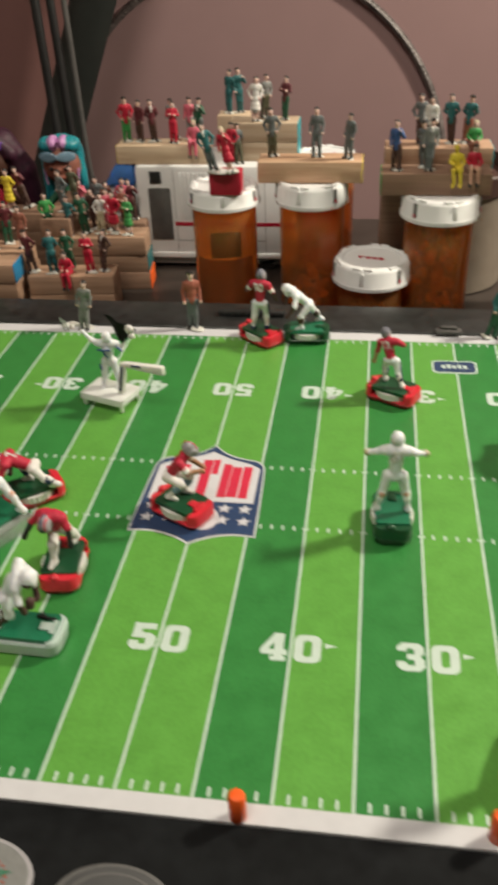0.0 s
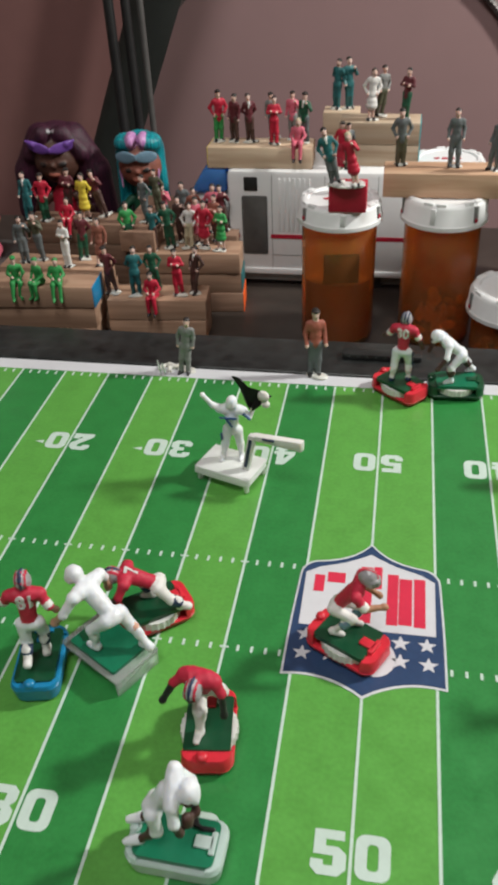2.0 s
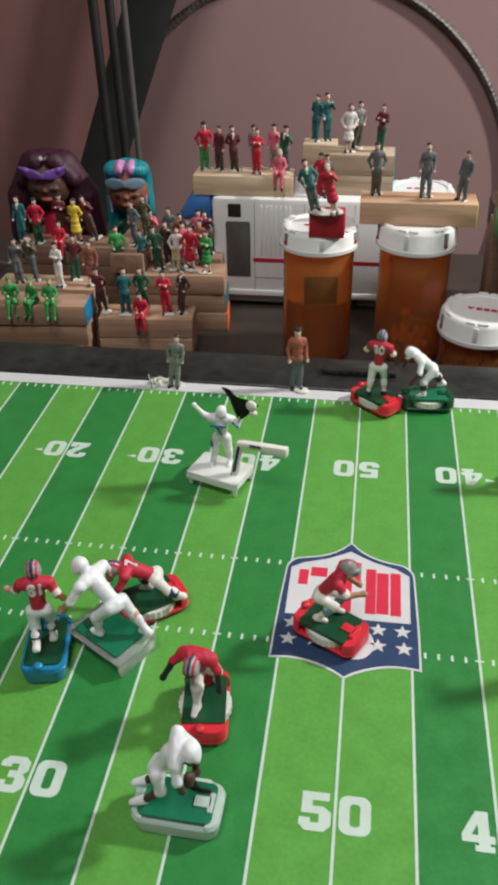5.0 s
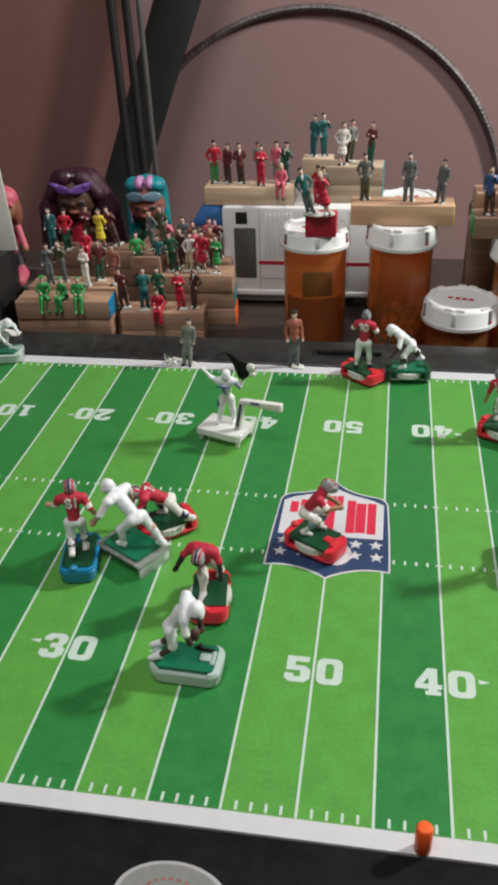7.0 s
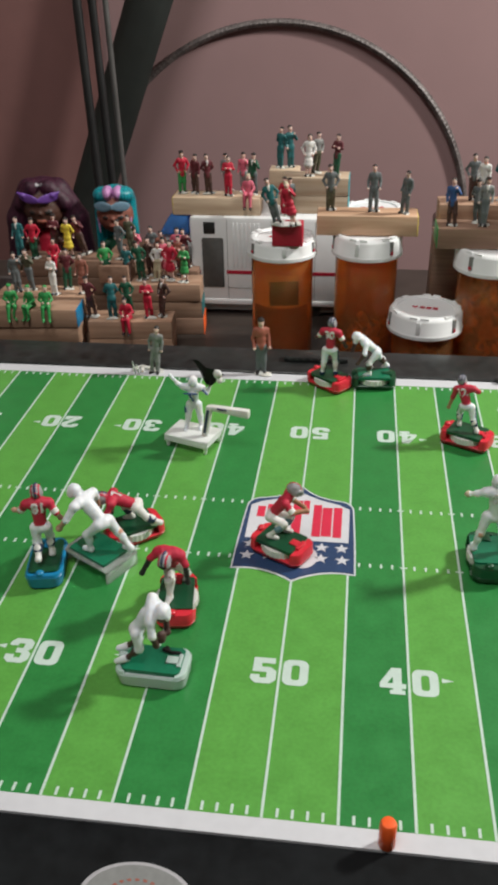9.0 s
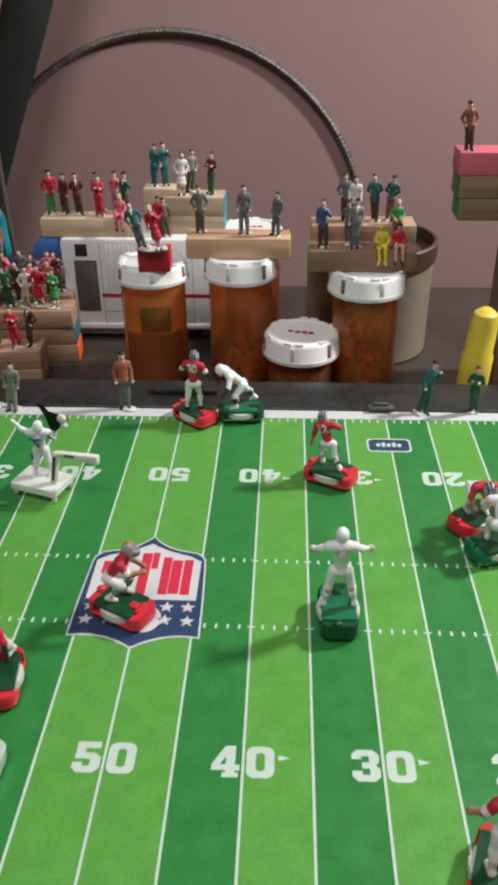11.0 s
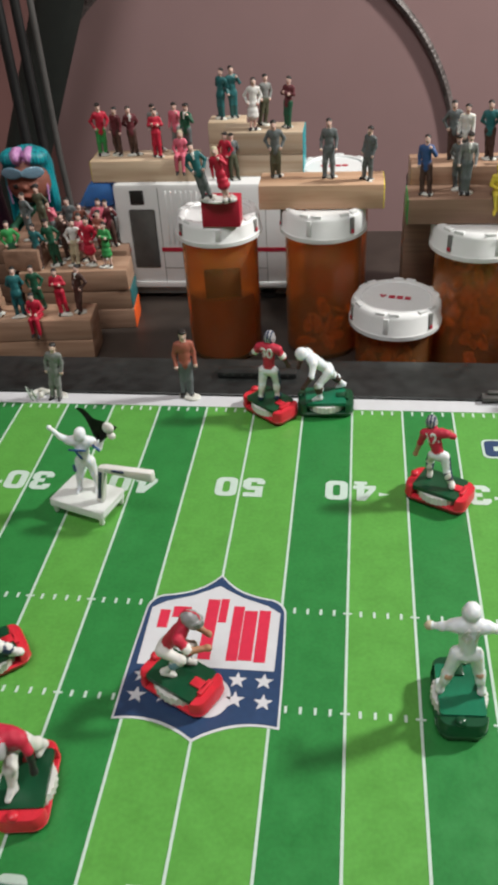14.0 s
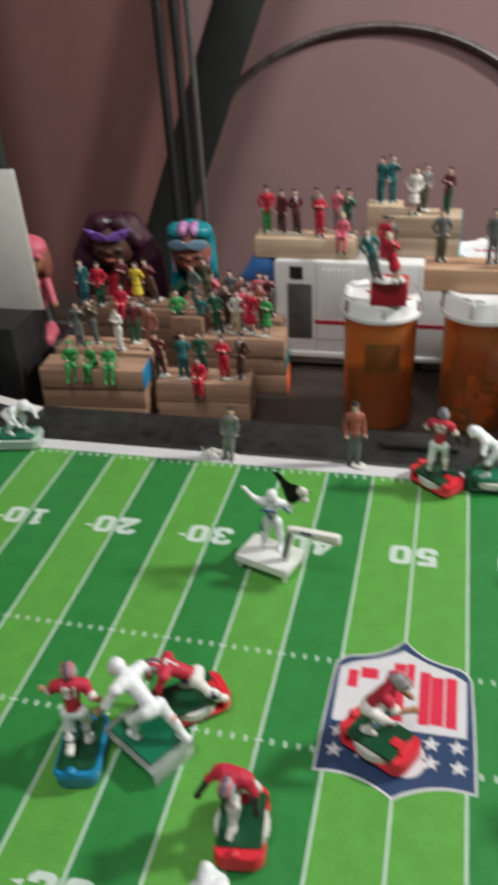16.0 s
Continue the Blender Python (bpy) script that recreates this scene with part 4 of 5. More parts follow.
tagged(part("curtain", bm, mat("maroon_curtain_cloth", (0.235, 0.112, 0.104), 0.9, 0.06, 40, 0.1)), "dark maroon cloth curtain against the wall", "curtain")
bm = bmesh.new()
box(bm, (-0.600, 0.70, -0.79), (-0.505, 0.715, 1.2), 0.004)
tagged(part("upright_board", bm, mat("dark_grey_board", (0.048, 0.058, 0.052), 0.6, 0.2, 60)), "dark grey upright board beside the curtain", "board")
bm = bmesh.new()
limb(bm, (-0.620, 0.78, -0.72), (0.040, 0.78, 0.85), 0.025, 0.029, 0, 12, 0.35)
tagged(part("easel_leg", bm, mat("dark_green_grey_metal", (0.022, 0.026, 0.024), 0.5, 0.2, 60)), "dark slanting flat leg against the wall", "stand")

# ---- dolls ----
def hair_mat(name, color, streak, gloss=0.3):
    """Glossy nylon doll hair: fine strands that fall along z, in two tones."""
    m = mat(name, color, gloss, 0.2, 200, 0.0)
    n, l = m.node_tree.nodes, m.node_tree.links
    b = n["Principled BSDF"]
    tc, mp, tex, ramp, bp = (n.new("ShaderNode" + k) for k in ("TexCoord", "Mapping", "TexNoise", "ValToRGB", "Bump"))
    mp.inputs["Scale"].default_value = (700, 700, 22)
    tex.inputs["Scale"].default_value, tex.inputs["Detail"].default_value = 1.0, 4
    ramp.color_ramp.elements[0].position, ramp.color_ramp.elements[0].color = 0.35, (*streak, 1)
    ramp.color_ramp.elements[1].position, ramp.color_ramp.elements[1].color = 0.65, (*color, 1)
    bp.inputs["Strength"].default_value, bp.inputs["Distance"].default_value = 0.8, 0.0008
    l.new(tc.outputs["Object"], mp.inputs["Vector"])
    l.new(mp.outputs[0], tex.inputs["Vector"])
    l.new(tex.outputs["Fac"], ramp.inputs[0])
    l.new(ramp.outputs[0], b.inputs["Base Color"])
    l.new(tex.outputs["Fac"], bp.inputs["Height"])
    l.new(bp.outputs[0], b.inputs["Normal"])
    return m


HAIR = {"plum_hair": hair_mat("plum_doll_hair", (0.060, 0.008, 0.030), (0.018, 0.003, 0.011), 0.55),
        "aqua": hair_mat("aqua_doll_hair", (0.012, 0.40, 0.45), (0.004, 0.12, 0.17)),
        "lilac": hair_mat("lilac_doll_hair", (0.66, 0.36, 0.62), (0.40, 0.16, 0.42)), "silver": C["silver"]}


def doll(x, y, z, skin, hair, tuft, glasses, dress, scale, label, rz=0):
    """A big-headed fashion doll, one plain mesh."""
    mo = Mould(0.8, 2.4, 0.15, 4)
    mats = [C[skin], HAIR[hair], HAIR[tuft], C[glasses], C[dress], C["rust"], C["hair"]]
    sleek = tuft == "lilac"
    for s in (-1, 1):
        mo.limb((s * 7, 0, 30), (s * 8, 0, 4), 5, 4.5, 0)
        mo.limb((s * 8, 2, 3), (s * 9, -9, 3), 4, 4, 4)
        mo.limb((s * 11, 0, 56), (s * 22, -5, 46), 3.8, 3.2, 4 if sleek else 0)
        mo.limb((s * 22, -5, 46), (s * 17, -14, 58 if not sleek else 40), 3.0, 2.6, 0)
        if sleek:
            mo.limb((s * 15, 2, 102), (s * 18.5, 5, 40), 6.5, 5, 1)
            mo.egg((s * 11, -3, 107), (10, 11.5, 8), 1)
            mo.egg((s * 5.2, -6, 109.5), (4.8, 10.5, 7), 2)
            mo.limb((s * 17, -9, 84), (s * 16, -9, 70), 0.9, 0.9, 2)
        else:
            mo.limb((s * 13, 5, 102), (s * 27, 7, 74), 12, 13, 1)
            mo.limb((s * 27, 7, 74), (s * 32, 8, 42), 13, 11, 1)
            mo.limb((s * 8, -6, 107), (s * 20, -3, 92), 8, 8, 1)
            mo.egg((s * 3.5, -9, 110), (2.4, 2.4, 2.0), 2)
        tip = Euler((0, math.radians(-s * (0 if sleek else 11)), math.radians(s * 16))).to_matrix()
        mo.egg((s * 9.2, -19.0, 98.6 if sleek else 100.2), (9.6, 1.3, 5.4) if sleek else (9.8, 1.3, 4.4), 3, tip)
        if not sleek:
            mo.limb((s * 14, -18.2, 103), (s * 19.5, -16.6, 105.5), 2.0, 0.9, 3)
        mo.egg((s * 7, -17.0, 87), (3.4, 1.8, 1.6), 6)
    mo.limb((0, 0, 32), (0, 0, 57), 12, 8.5, 4)
    mo.egg((0, -2, 87), (18.5, 17, 19), 0)
    mo.egg((0, 6, 96), (21, 16, 19), 1)
    mo.egg((0, 9, 72), (19, 9, 24), 1)
    mo.egg((0, -18.8, 86), (1.8, 2, 1.8), 0)
    mo.egg((0, -17.4, 78.5), (4.4, 2.2, 1.8), 5)
    ob = new("doll", mo.mesh("doll", mats))
    ob.matrix_basis = pose(x, y, z, 0, 0, rz) @ Matrix.Scale(scale, 4)
    return tagged(ob, label, "doll", "fashion dolls")


doll(-0.2620, 0.425, L0, "brown_skin", "plum_hair", "silver", "purple", "red", 0.95, "doll with dark plum hair and purple glasses", 6)
doll(-0.1980, 0.432, L0, "brown", "aqua", "lilac", "smoke", "bottle", 0.88, "doll with turquoise and lilac hair, clear goggles", 6)
bm = bmesh.new()
box(bm, (-0.326, 0.328, L0), (-0.2675, 0.378, L0 + 0.034), 0.001)
tagged(part("carton", bm, GREY), "dark grey carton under the pink doll", "box")
mo = Mould(0.7, 1.6, 0.12, 5)
for sd in (-1, 1):
    mo.limb((sd * 8, -3, 5.5), (sd * 11, -17, 5), 5.4, 5.0, 0)
    mo.limb((sd * 7, 0, 8), (sd * 5, 2, 24), 3.2, 3.8, 3)
    mo.limb((sd * 9, 1, 38), (sd * 15, -6, 27), 2.8, 2.4, 0)
    mo.egg((sd * 15.5, -7, 25.5), 2.3, 1)
    mo.egg((sd * 9, 3, 50), (4, 6, 11), 2)
mo.limb((0, 2, 24), (0, 2, 40), 8, 6.5, 0)
mo.egg((0, 0, 53), (11, 10, 11), 1)
mo.egg((0, 1, 60), (12, 11, 8), 0)
mo.limb((-10, -6, 56), (10, -6, 56), 1.6, 1.6, 0)
ob = new("doll", mo.mesh("doll", [C["pink"], C["tan"], C["brown"], C["slate"]]))
ob.matrix_basis = pose(-0.2990, 0.348, L0 + 0.034) @ Matrix.Scale(1.17, 4)
tagged(ob, "small doll in pink clothes, hat and shoes", "doll", "fashion dolls")

# white card hanging at the edge of the stands
card = thing("white_card", pose(-0.2700, 0.302, 0.0395), "blank white card leaning on a dark carton", "card")
bm = bmesh.new()
box(bm, (-0.080, 0, 0), (0, 0.0012, 0.096), 0.0004)
q = part("sheet", bm, C["white"], card)
q.matrix_basis = pose(0, 0, 0, -4, -4, 0)
bm = bmesh.new()
box(bm, (-0.345, 0.3065, L0), (-0.2835, 0.3260, L0 + 0.115), 0.001)
tagged(part("carton", bm, BLACK), "dark carton behind the white card", "box")
bm = bmesh.new()
box(bm, (-0.345, 0.268, L0), (-0.2780, 0.3055, L0 + 0.075), 0.001)
tagged(part("carton", bm, BLACK), "low dark carton that carries the white card", "box")

# ---- spectators ----
for x, y, top, legs, kind, label in (
        (-0.2600, 0.354, "teal", "teal", "stand", "figurine in a dark green suit"), (-0.2485, 0.352, "red", "bottle", "stand", "figurine in red top and green trousers"),
        (-0.2345, 0.366, "maroon", "umber", "cross", "figurine in dark maroon"),
        (-0.2190, 0.354, "yellow", "yellow", "dress", "figurine in a yellow coat"), (-0.2085, 0.364, "maroon", "umber", "stand", "leaning figurine in dark maroon")):
    person(x, y, L0 + 4 * H, top, legs, label + " on a wooden step", kind, hair="hair", shirt="white" if top == "teal" else None, lean=-14 if "leaning" in label else None)
person(-0.2310, 0.3500, L0 + 4 * H, "red", "red", "red figurine sitting on the edge of the back step", "sit", 10, glue=False)
for x, y, top, legs, kind, label in (
        (-0.2520, 0.314, "slate", "slate", "stand", "grey-suited figurine"), (-0.2400, 0.316, "olive", "slate", "stand", "figurine in olive and grey"),
        (-0.2180, 0.307, "white", "white", "cross", "figurine all in white"), (-0.2120, 0.322, "maroon", "bottle", "stand", "figurine in maroon and green"),
        (-0.1955, 0.312, "brown", "maroon", "dress", "figurine in a rust red dress")):
    person(x, y, L0 + 3 * H, top, legs, label + " on the middle step", kind)
for x, rz in ((-0.2440, 24), (-0.2275, -28), (-0.2155, 18)):
    person(x, 0.2785, L0 + 3 * H, "leaf", "leaf", "bright green figurine sitting on a block edge", "sit", rz, glue=False, hair="leaf", foot="leaf")
for x, y, top, legs, kind, label in (
        (-0.1865, 0.302, "maroon", "umber", "stand", "figurine in a maroon jacket"), (-0.1690, 0.299, "teal", "teal", "stand", "figurine in a dark teal suit"),
        (-0.1580, 0.308, "bottle", "bottle", "stand", "figurine in a bottle green suit"), (-0.1400, 0.301, "red", "red", "cross", "figurine in a bright red suit"),
        (-0.1290, 0.304, "umber", "umber", "stand", "figurine in a dark brown suit")):
    person(x, y, L0 + 2 * H, top, legs, label + " on the front step", kind, shirt="white" if top == "umber" else None)
person(-0.1560, 0.2950, L0 + 2 * H, "red", "red", "red figurine sitting on the front step", "sit", glue=False)
for x, y, top, legs, kind, label in (
        (-0.1545, 0.344, "bottle", "bottle", "stand", "figurine in a bottle green suit"), (-0.1410, 0.345, "white", "sand", "stand", "figurine in a white jacket"),
        (-0.1660, 0.341, "teal", "umber", "stand", "figurine in a teal jacket"), (-0.1500, 0.357, "umber", "umber", "stand", "dark brown figurine"), (-0.1360, 0.355, "pink", "brown", "dress", "dusky pink figurine"),
        (-0.1240, 0.356, "brown", "umber", "stand", "brown figurine"), (-0.1830, 0.340, "leaf", "bottle", "stand", "green figurine"),
        (-0.1310, 0.347, "red", "red", "dress", "figurine in a red dress"), (-0.1185, 0.345, "leaf", "leaf", "dress", "figurine in a green dress")):
    person(x, y, L0 + 3 * H, top, legs, label + " on the step by the ambulance", kind)
for x, y, top, legs, kind, label in (
        (-0.1650, 0.378, "pink", "slate", "stand", "figurine in pink"),
        (-0.1550, 0.384, "slate", "olive", "stand", "grey figurine"), (-0.1440, 0.380, "brown", "umber", "stand", "brown figurine"), (-0.1320, 0.378, "pink", "brown", "dress", "figurine in dusky pink"), (-0.1240, 0.382, "maroon", "umber", "stand", "maroon figurine")):
    person(x, y, L0 + 3 * H, top, legs, label + " on the upper step", kind)
for x, y, top, label in ((-0.1740, 0.354, "slate", "grey figurine"), (-0.1700, 0.372, "olive", "olive figurine")):
    person(x, y, L0 + 4 * H, top, top, label + " on the end-on block", "stand")
Z = AMB_TOP + H
for x, y, top, legs, kind, label in (
        (-0.1285, 0.404, "red", "leaf", "stand", "figurine in red jumper and green trousers"), (-0.1180, 0.402, "maroon", "umber", "stand", "figurine in a maroon suit"),
        (-0.1040, 0.401, "maroon", "umber", "stand", "figurine in dark red suit, white shirt"), (-0.0875, 0.3965, "red", "red", "cross", "figurine in a bright red suit"),
        (-0.0905, 0.410, "grey", "slate", "stand", "grey figurine"), (-0.0745, 0.409, "pink", "grey", "stand", "figurine in dusky pink"), (-0.0665, 0.402, "bottle", "slate", "stand", "figurine in a dark jacket")):
    person(x, y, Z, top, legs, label + " on the ambulance block", kind, shirt="white" if "white" in label or top == "bottle" else None)
person(-0.0700, 0.3925, Z, "pink", "pink", "pink figurine sitting on the block", "sit", glue=False, hair="sand")
for x, y, top, legs, kind, label in (
        (-0.0490, 0.433, "teal", "teal", "stand", "figurine in a teal suit"), (-0.0380, 0.435, "teal", "teal", "stand", "second figurine in a teal suit"),
        (-0.0200, 0.405, "white", "grey", "dress", "figurine in a white dress"), (-0.0150, 0.416, "grey", "olive", "stand", "grey figurine"), (0.0010, 0.410, "maroon", "bottle", "stand", "figurine in a plum jacket")):
    person(x, y, C_TOP, top, legs, label + " on stacked pale blocks", kind)
RT = RED_TOP + 0.0160
person(-0.0350, 0.2910, RT, "teal", "slate", "figurine in a grey-blue suit on the red block", "stand", 10, shirt="white", scale=1.0, lean=-14)
person(-0.0245, 0.2895, RT, "red", "red", "figurine in a red dress on the red block", "dress", -8, scale=0.98, lean=-13, hair="sand")
person(-0.0410, 0.3925, AMB_TOP, "red", "red", "red figurine on the ambulance roof", "stand", scale=0.95)
person(-0.0330, 0.3915, AMB_TOP, "slate", "olive", "grey figurine on the ambulance roof", "stand", scale=0.9)
BT = B_TOP + 0.0140
for x, y, label in ((0.0020, 0.329, "figurine in a grey suit with dark trousers"), (0.0320, 0.326, "figurine in a grey suit"), (0.0560, 0.321, "grey figurine with hands at its sides")):
    person(x, y, BT, "slate", "olive" if x < 0.01 else "slate", label + " on the yellow-ended block", "stand", -6)
DT = D_TOP + 0.0140
for x, y, top, legs, kind, label in (
        (0.0895, 0.3065, "blue", "umber", "stand", "figurine in a blue shirt"), (0.1080, 0.3135, "slate", "slate", "stand", "grey figurine"), (0.1125, 0.305, "grey", "slate", "stand", "figurine in a grey suit, white shirt")):
    person(x, y, DT, top, legs, label + " on the green-ended block", kind, shirt="white" if "white" in label else None)
person(0.1300, 0.3010, DT, "yellow", "yellow", "bright yellow figurine sitting on a block", "sit", glue=False, hair="yellow", foot="yellow", skin="yellow")
person(0.1410, 0.3015, DT, "red", "skin", "figurine in red sitting on a block", "sit", glue=False)
D2T = D_TOP + 0.0094 + 0.0148
for x, y, top, legs, kind, label in (
        (0.1070, 0.337, "slate", "umber", "stand", "grey-brown figurine"), (0.1120, 0.332, "white", "slate", "stand", "figurine in a white shirt"),
        (0.1270, 0.336, "teal", "umber", "stand", "figurine in a dark teal jacket"), (0.1385, 0.335, "teal", "brown", "stand", "figurine in a teal coat")):
    person(x, y, D2T, top, legs, label + " on the stacked block", kind)
person(0.1420, 0.3270, D2T, "leaf", "brown", "figurine in green and red sitting on the stacked block", "sit", glue=False, hair="sand", scale=0.9)
person(0.1825, 0.309, L0 + 0.1730, "brown", "umber", "brown figurine on the pink block", "stand", scale=0.95)

# standing at the far sideline
person(-0.0370, 0.1945, 0.0002, "rust", "slate", "figurine in a rust jacket standing on the sideline", "pose", 14, group="sideline figurines", scale=1.15, lean=1)
person(-0.1105, 0.1925, 0.0002, "grey", "grey", "grey figurine standing on the white border", "stand", -4, group="sideline figurines", scale=1.04, lean=4)
ob = person(0.1500, 0.1955, 0.0006, "teal", "bottle", "green figurine leaning on the sideline", "stand", 30, group="sideline figurines")
ob.matrix_basis = pose(0.1500, 0.1955, 0.0002, 0, 12, 30)
person(0.1840, 0.1960, 0.0006, "bottle", "bottle", "dark green figurine at the sideline", "stand", -20, group="sideline figurines")
mo = Mould(0.4, 0.7, 0.25, 9)
rnd = random.Random(12)
for i in range(26):
    a, q = rnd.uniform(0, math.tau), 7.5 * rnd.random() ** 0.7
    z = rnd.uniform(0.3, 3.6 - 0.38 * q)
    mo.egg((q * math.cos(a), 0.5 * q * math.sin(a), z), (rnd.uniform(0.7, 1.9), rnd.uniform(0.7, 1.6), rnd.uniform(0.6, 1.7)), 0)
ob = new("plastic_lump", mo.mesh("plastic_lump", [C["glue"]]))
ob.matrix_basis = pose(-0.1185, 0.1945, 0.0003)
tagged(ob, "lump of white glue and plastic beside the grey figurine", "plastic scrap")
bm = bmesh.new()
box(bm, (-0.008, -0.002, 0), (0.008, 0.004, 0.0022), 0.0006)
box(bm, (-0.005, 0.001, 0.0022), (0.005, 0.004, 0.0038), 0.0006)
ob = part("clip", bm, GREY)
ob.matrix_basis = pose(0.1250, 0.1960, 0.0017)
tagged(ob, "small grey clip on the frame edge", "clip")
bm = bmesh.new()
box(bm, (-0.022, 0, 0), (0.022, 0.008, 0.0034), 0.001)
for i in range(8):
    ball(bm, (-0.018 + i * 0.005, -0.0002, 0.0018), 0.0008, 0, 6, 4)
ob = part("terminal_strip", bm, RIM_BLACK)
ob.matrix_basis = pose(-0.002, 0.2130, 0.0017)
tagged(ob, "black plastic strip with small studs", "connector")


bm = bmesh.new()
box(bm, (-0.030, -0.004, 0), (0.016, 0.004, 0.0012), 0.0004)
ob = part("plastic_strip", bm, C["white"])
ob.matrix_basis = pose(-0.2600, 0.2305, 0.0018, 0, 0, -17)
tagged(ob, "white plastic strip lying on the frame corner", "strip")


for dx, tilt, ln in ((0.0, -3, 0.011), (0.0026, -6, 0.009)):
    bm = bmesh.new()
    box(bm, (-0.0005, -0.0004, 0), (0.0005, 0.0004, ln), 0.0002)
    ob = part("plastic_sliver", bm, CLEAR_THIN)
    ob.matrix_basis = pose(-0.1225 + dx, 0.1880, 0.0002, 14, tilt, 0)
    tagged(ob, "thin clear plastic sliver leaning by the glue lump", "plastic scrap", "clear slivers")

# ---- cones ----
for x, y in ((0.0410, -0.1385), (0.1190, -0.1365)):
    bm = bmesh.new()
    lathe(bm, [(0.0024, 0), (0.0027, 0.0004), (0.0028, 0.0105), (0.0022, 0.0116), (0.0008, 0.0119)], 18)
    ob = part("pylon", bm, C["orange"])
    ob.matrix_basis = pose(x, y, 0.0002)
    tagged(ob, "small orange plastic pylon on the white border", "pylon", "orange pylons")


# ---- football pieces ----
BW, BL, BH = 0.0158, 0.0276, 0.0084


def game_base(ob, rim, deck, insert=True, tall=0.0, square=False):
    """The slotted plastic tray under a football figure, long side along x: a low wall, thick end bumpers, a deck plate, scalloped inserts."""
    h = BH + tall
    rim_mat = C[rim] if isinstance(rim, str) else rim

    def outline(dx, dy, r):
        return [(sx * (BL / 2 + dx - r) + r * math.cos(math.radians(q)), sy * (BW / 2 + dy - r) + r * math.sin(math.radians(q))) for sx, sy, q0 in ((1, 1, 0), (-1, 1, 90), (-1, -1, 180), (1, -1, 270)) for q in (q0, q0 + 22, q0 + 45, q0 + 68, q0 + 90)]

    if square:
        # a thin clear plate with sharp corners and skirts at both ends
        bm = bmesh.new()
        box(bm, (-0.0150, -0.0100, h - 0.0022), (0.0150, 0.0100, h - 0.0010), 0.0003)
        part("plate", bm, CLEAR_THIN, ob, "clear plastic plate")
        for sx in (-1, 1):
            bm = bmesh.new()
            box(bm, (sx * 0.0142 - 0.0006, -0.0096, 0.0), (sx * 0.0142 + 0.0006, 0.0096, h - 0.0023), 0.0002)
            part("skirt", bm, CLEAR_THIN, ob)
        bm = bmesh.new()
        plate(bm, outline(-0.0022, 0.0002, 0.0008), h - 0.0009, h + 0.0004)
        part("deck", bm, C[deck], ob)
        bm = bmesh.new()
        plate(bm, [(-0.0112, -0.0040), (-0.0066, -0.0052), (-0.0060, 0.0044), (-0.0106, 0.0052)], h + 0.0004, h + 0.0007)
        part("slot", bm, C["deck"], ob)
        return h + 0.0005
    bm = bmesh.new()
    wall = h - 0.0048 if insert else h - 0.0012
    rings_ = []
    for z, d in ((0.0006, -0.0008), (0.0011, -0.0002), (wall - 0.0005, 0.0005), (wall, 0.0001)):
        rings_.append([bm.verts.new((x, y, z)) for x, y in outline(d, d, 0.0042)])
    skin_rings(bm, rings_)
    part("rim", bm, rim_mat, ob)
    for sx in (-1, 1):
        bm = bmesh.new()
        pts = [(x, y) for x, y in outline(0.0004, 0.0003, 0.0042) if x * sx > BL / 2 - 0.0044]
        inner = BL / 2 - 0.0040
        top = max(p[1] for p in pts)
        pts = sorted(pts, key=lambda p: math.atan2(p[1], p[0] * sx - inner))
        pts = [(sx * inner, -top)] + pts + [(sx * inner, top)]
        if sx < 0:
            pts = pts[::-1]
        low = [bm.verts.new((x, y, wall - 0.0006)) for x, y in pts]
        mid = [bm.verts.new((x, y, h - 0.0008)) for x, y in pts]
        cx = sx * (BL / 2 - 0.002)
        cap_ = [bm.verts.new((cx + (x - cx) * 0.86, y * 0.94, h - 0.0001)) for x, y in pts]
        skin_rings(bm, [low, mid, cap_])
        part("bumper", bm, rim_mat, ob)
    bm = bmesh.new()
    plate(bm, [(x, y) for x, y in (outline(-0.0036, -0.0004, 0.0012) if insert else outline(-0.0020, -0.0010, 0.0020))], h - 0.0012, h + 0.0006)
    part("deck", bm, C[deck], ob)
    bm = bmesh.new()
    box(bm, (BL / 2 - 0.0085, -0.0019, h + 0.0004), (BL / 2 - 0.0030, 0.0019, h + 0.0013), 0.0003)
    box(bm, (BL / 2 - 0.0040, -0.0034, h - 0.0006), (BL / 2 - 0.0022, 0.0034, h + 0.0013), 0.0003)
    part("latch", bm, rim_mat, ob)
    if insert:
        bm = bmesh.new()
        n = 56
        rim_pts = [((0.0098 + 0.00028 * math.cos(14 * math.tau * i / n * 2)) * math.cos(math.tau * i / n), (0.0092 + 0.00028 * math.cos(14 * math.tau * i / n * 2)) * math.sin(math.tau * i / n)) for i in range(n)]
        plate(bm, rim_pts, wall + 0.0001, h - 0.0013)
        part("dial", bm, C["white"], ob, "white scalloped steering dial", 0.9)
    bm = bmesh.new()
    ball(bm, (-BL / 2 + 0.0012, 0.0012, h + 0.0004), (0.0019, 0.0021, 0.0014), 0)
    part("knob", bm, rim_mat, ob)
    for sx in (-1, 1):
        for sy in (-1, 1):
            bm = bmesh.new()
            box(bm, (sx * 0.010 - 0.0007, sy * 0.005 - 0.0004, 0), (sx * 0.010 + 0.0007, sy * 0.005 + 0.0004, 0.0009))
            part("prong", bm, C[deck], ob)
    return h + 0.0006


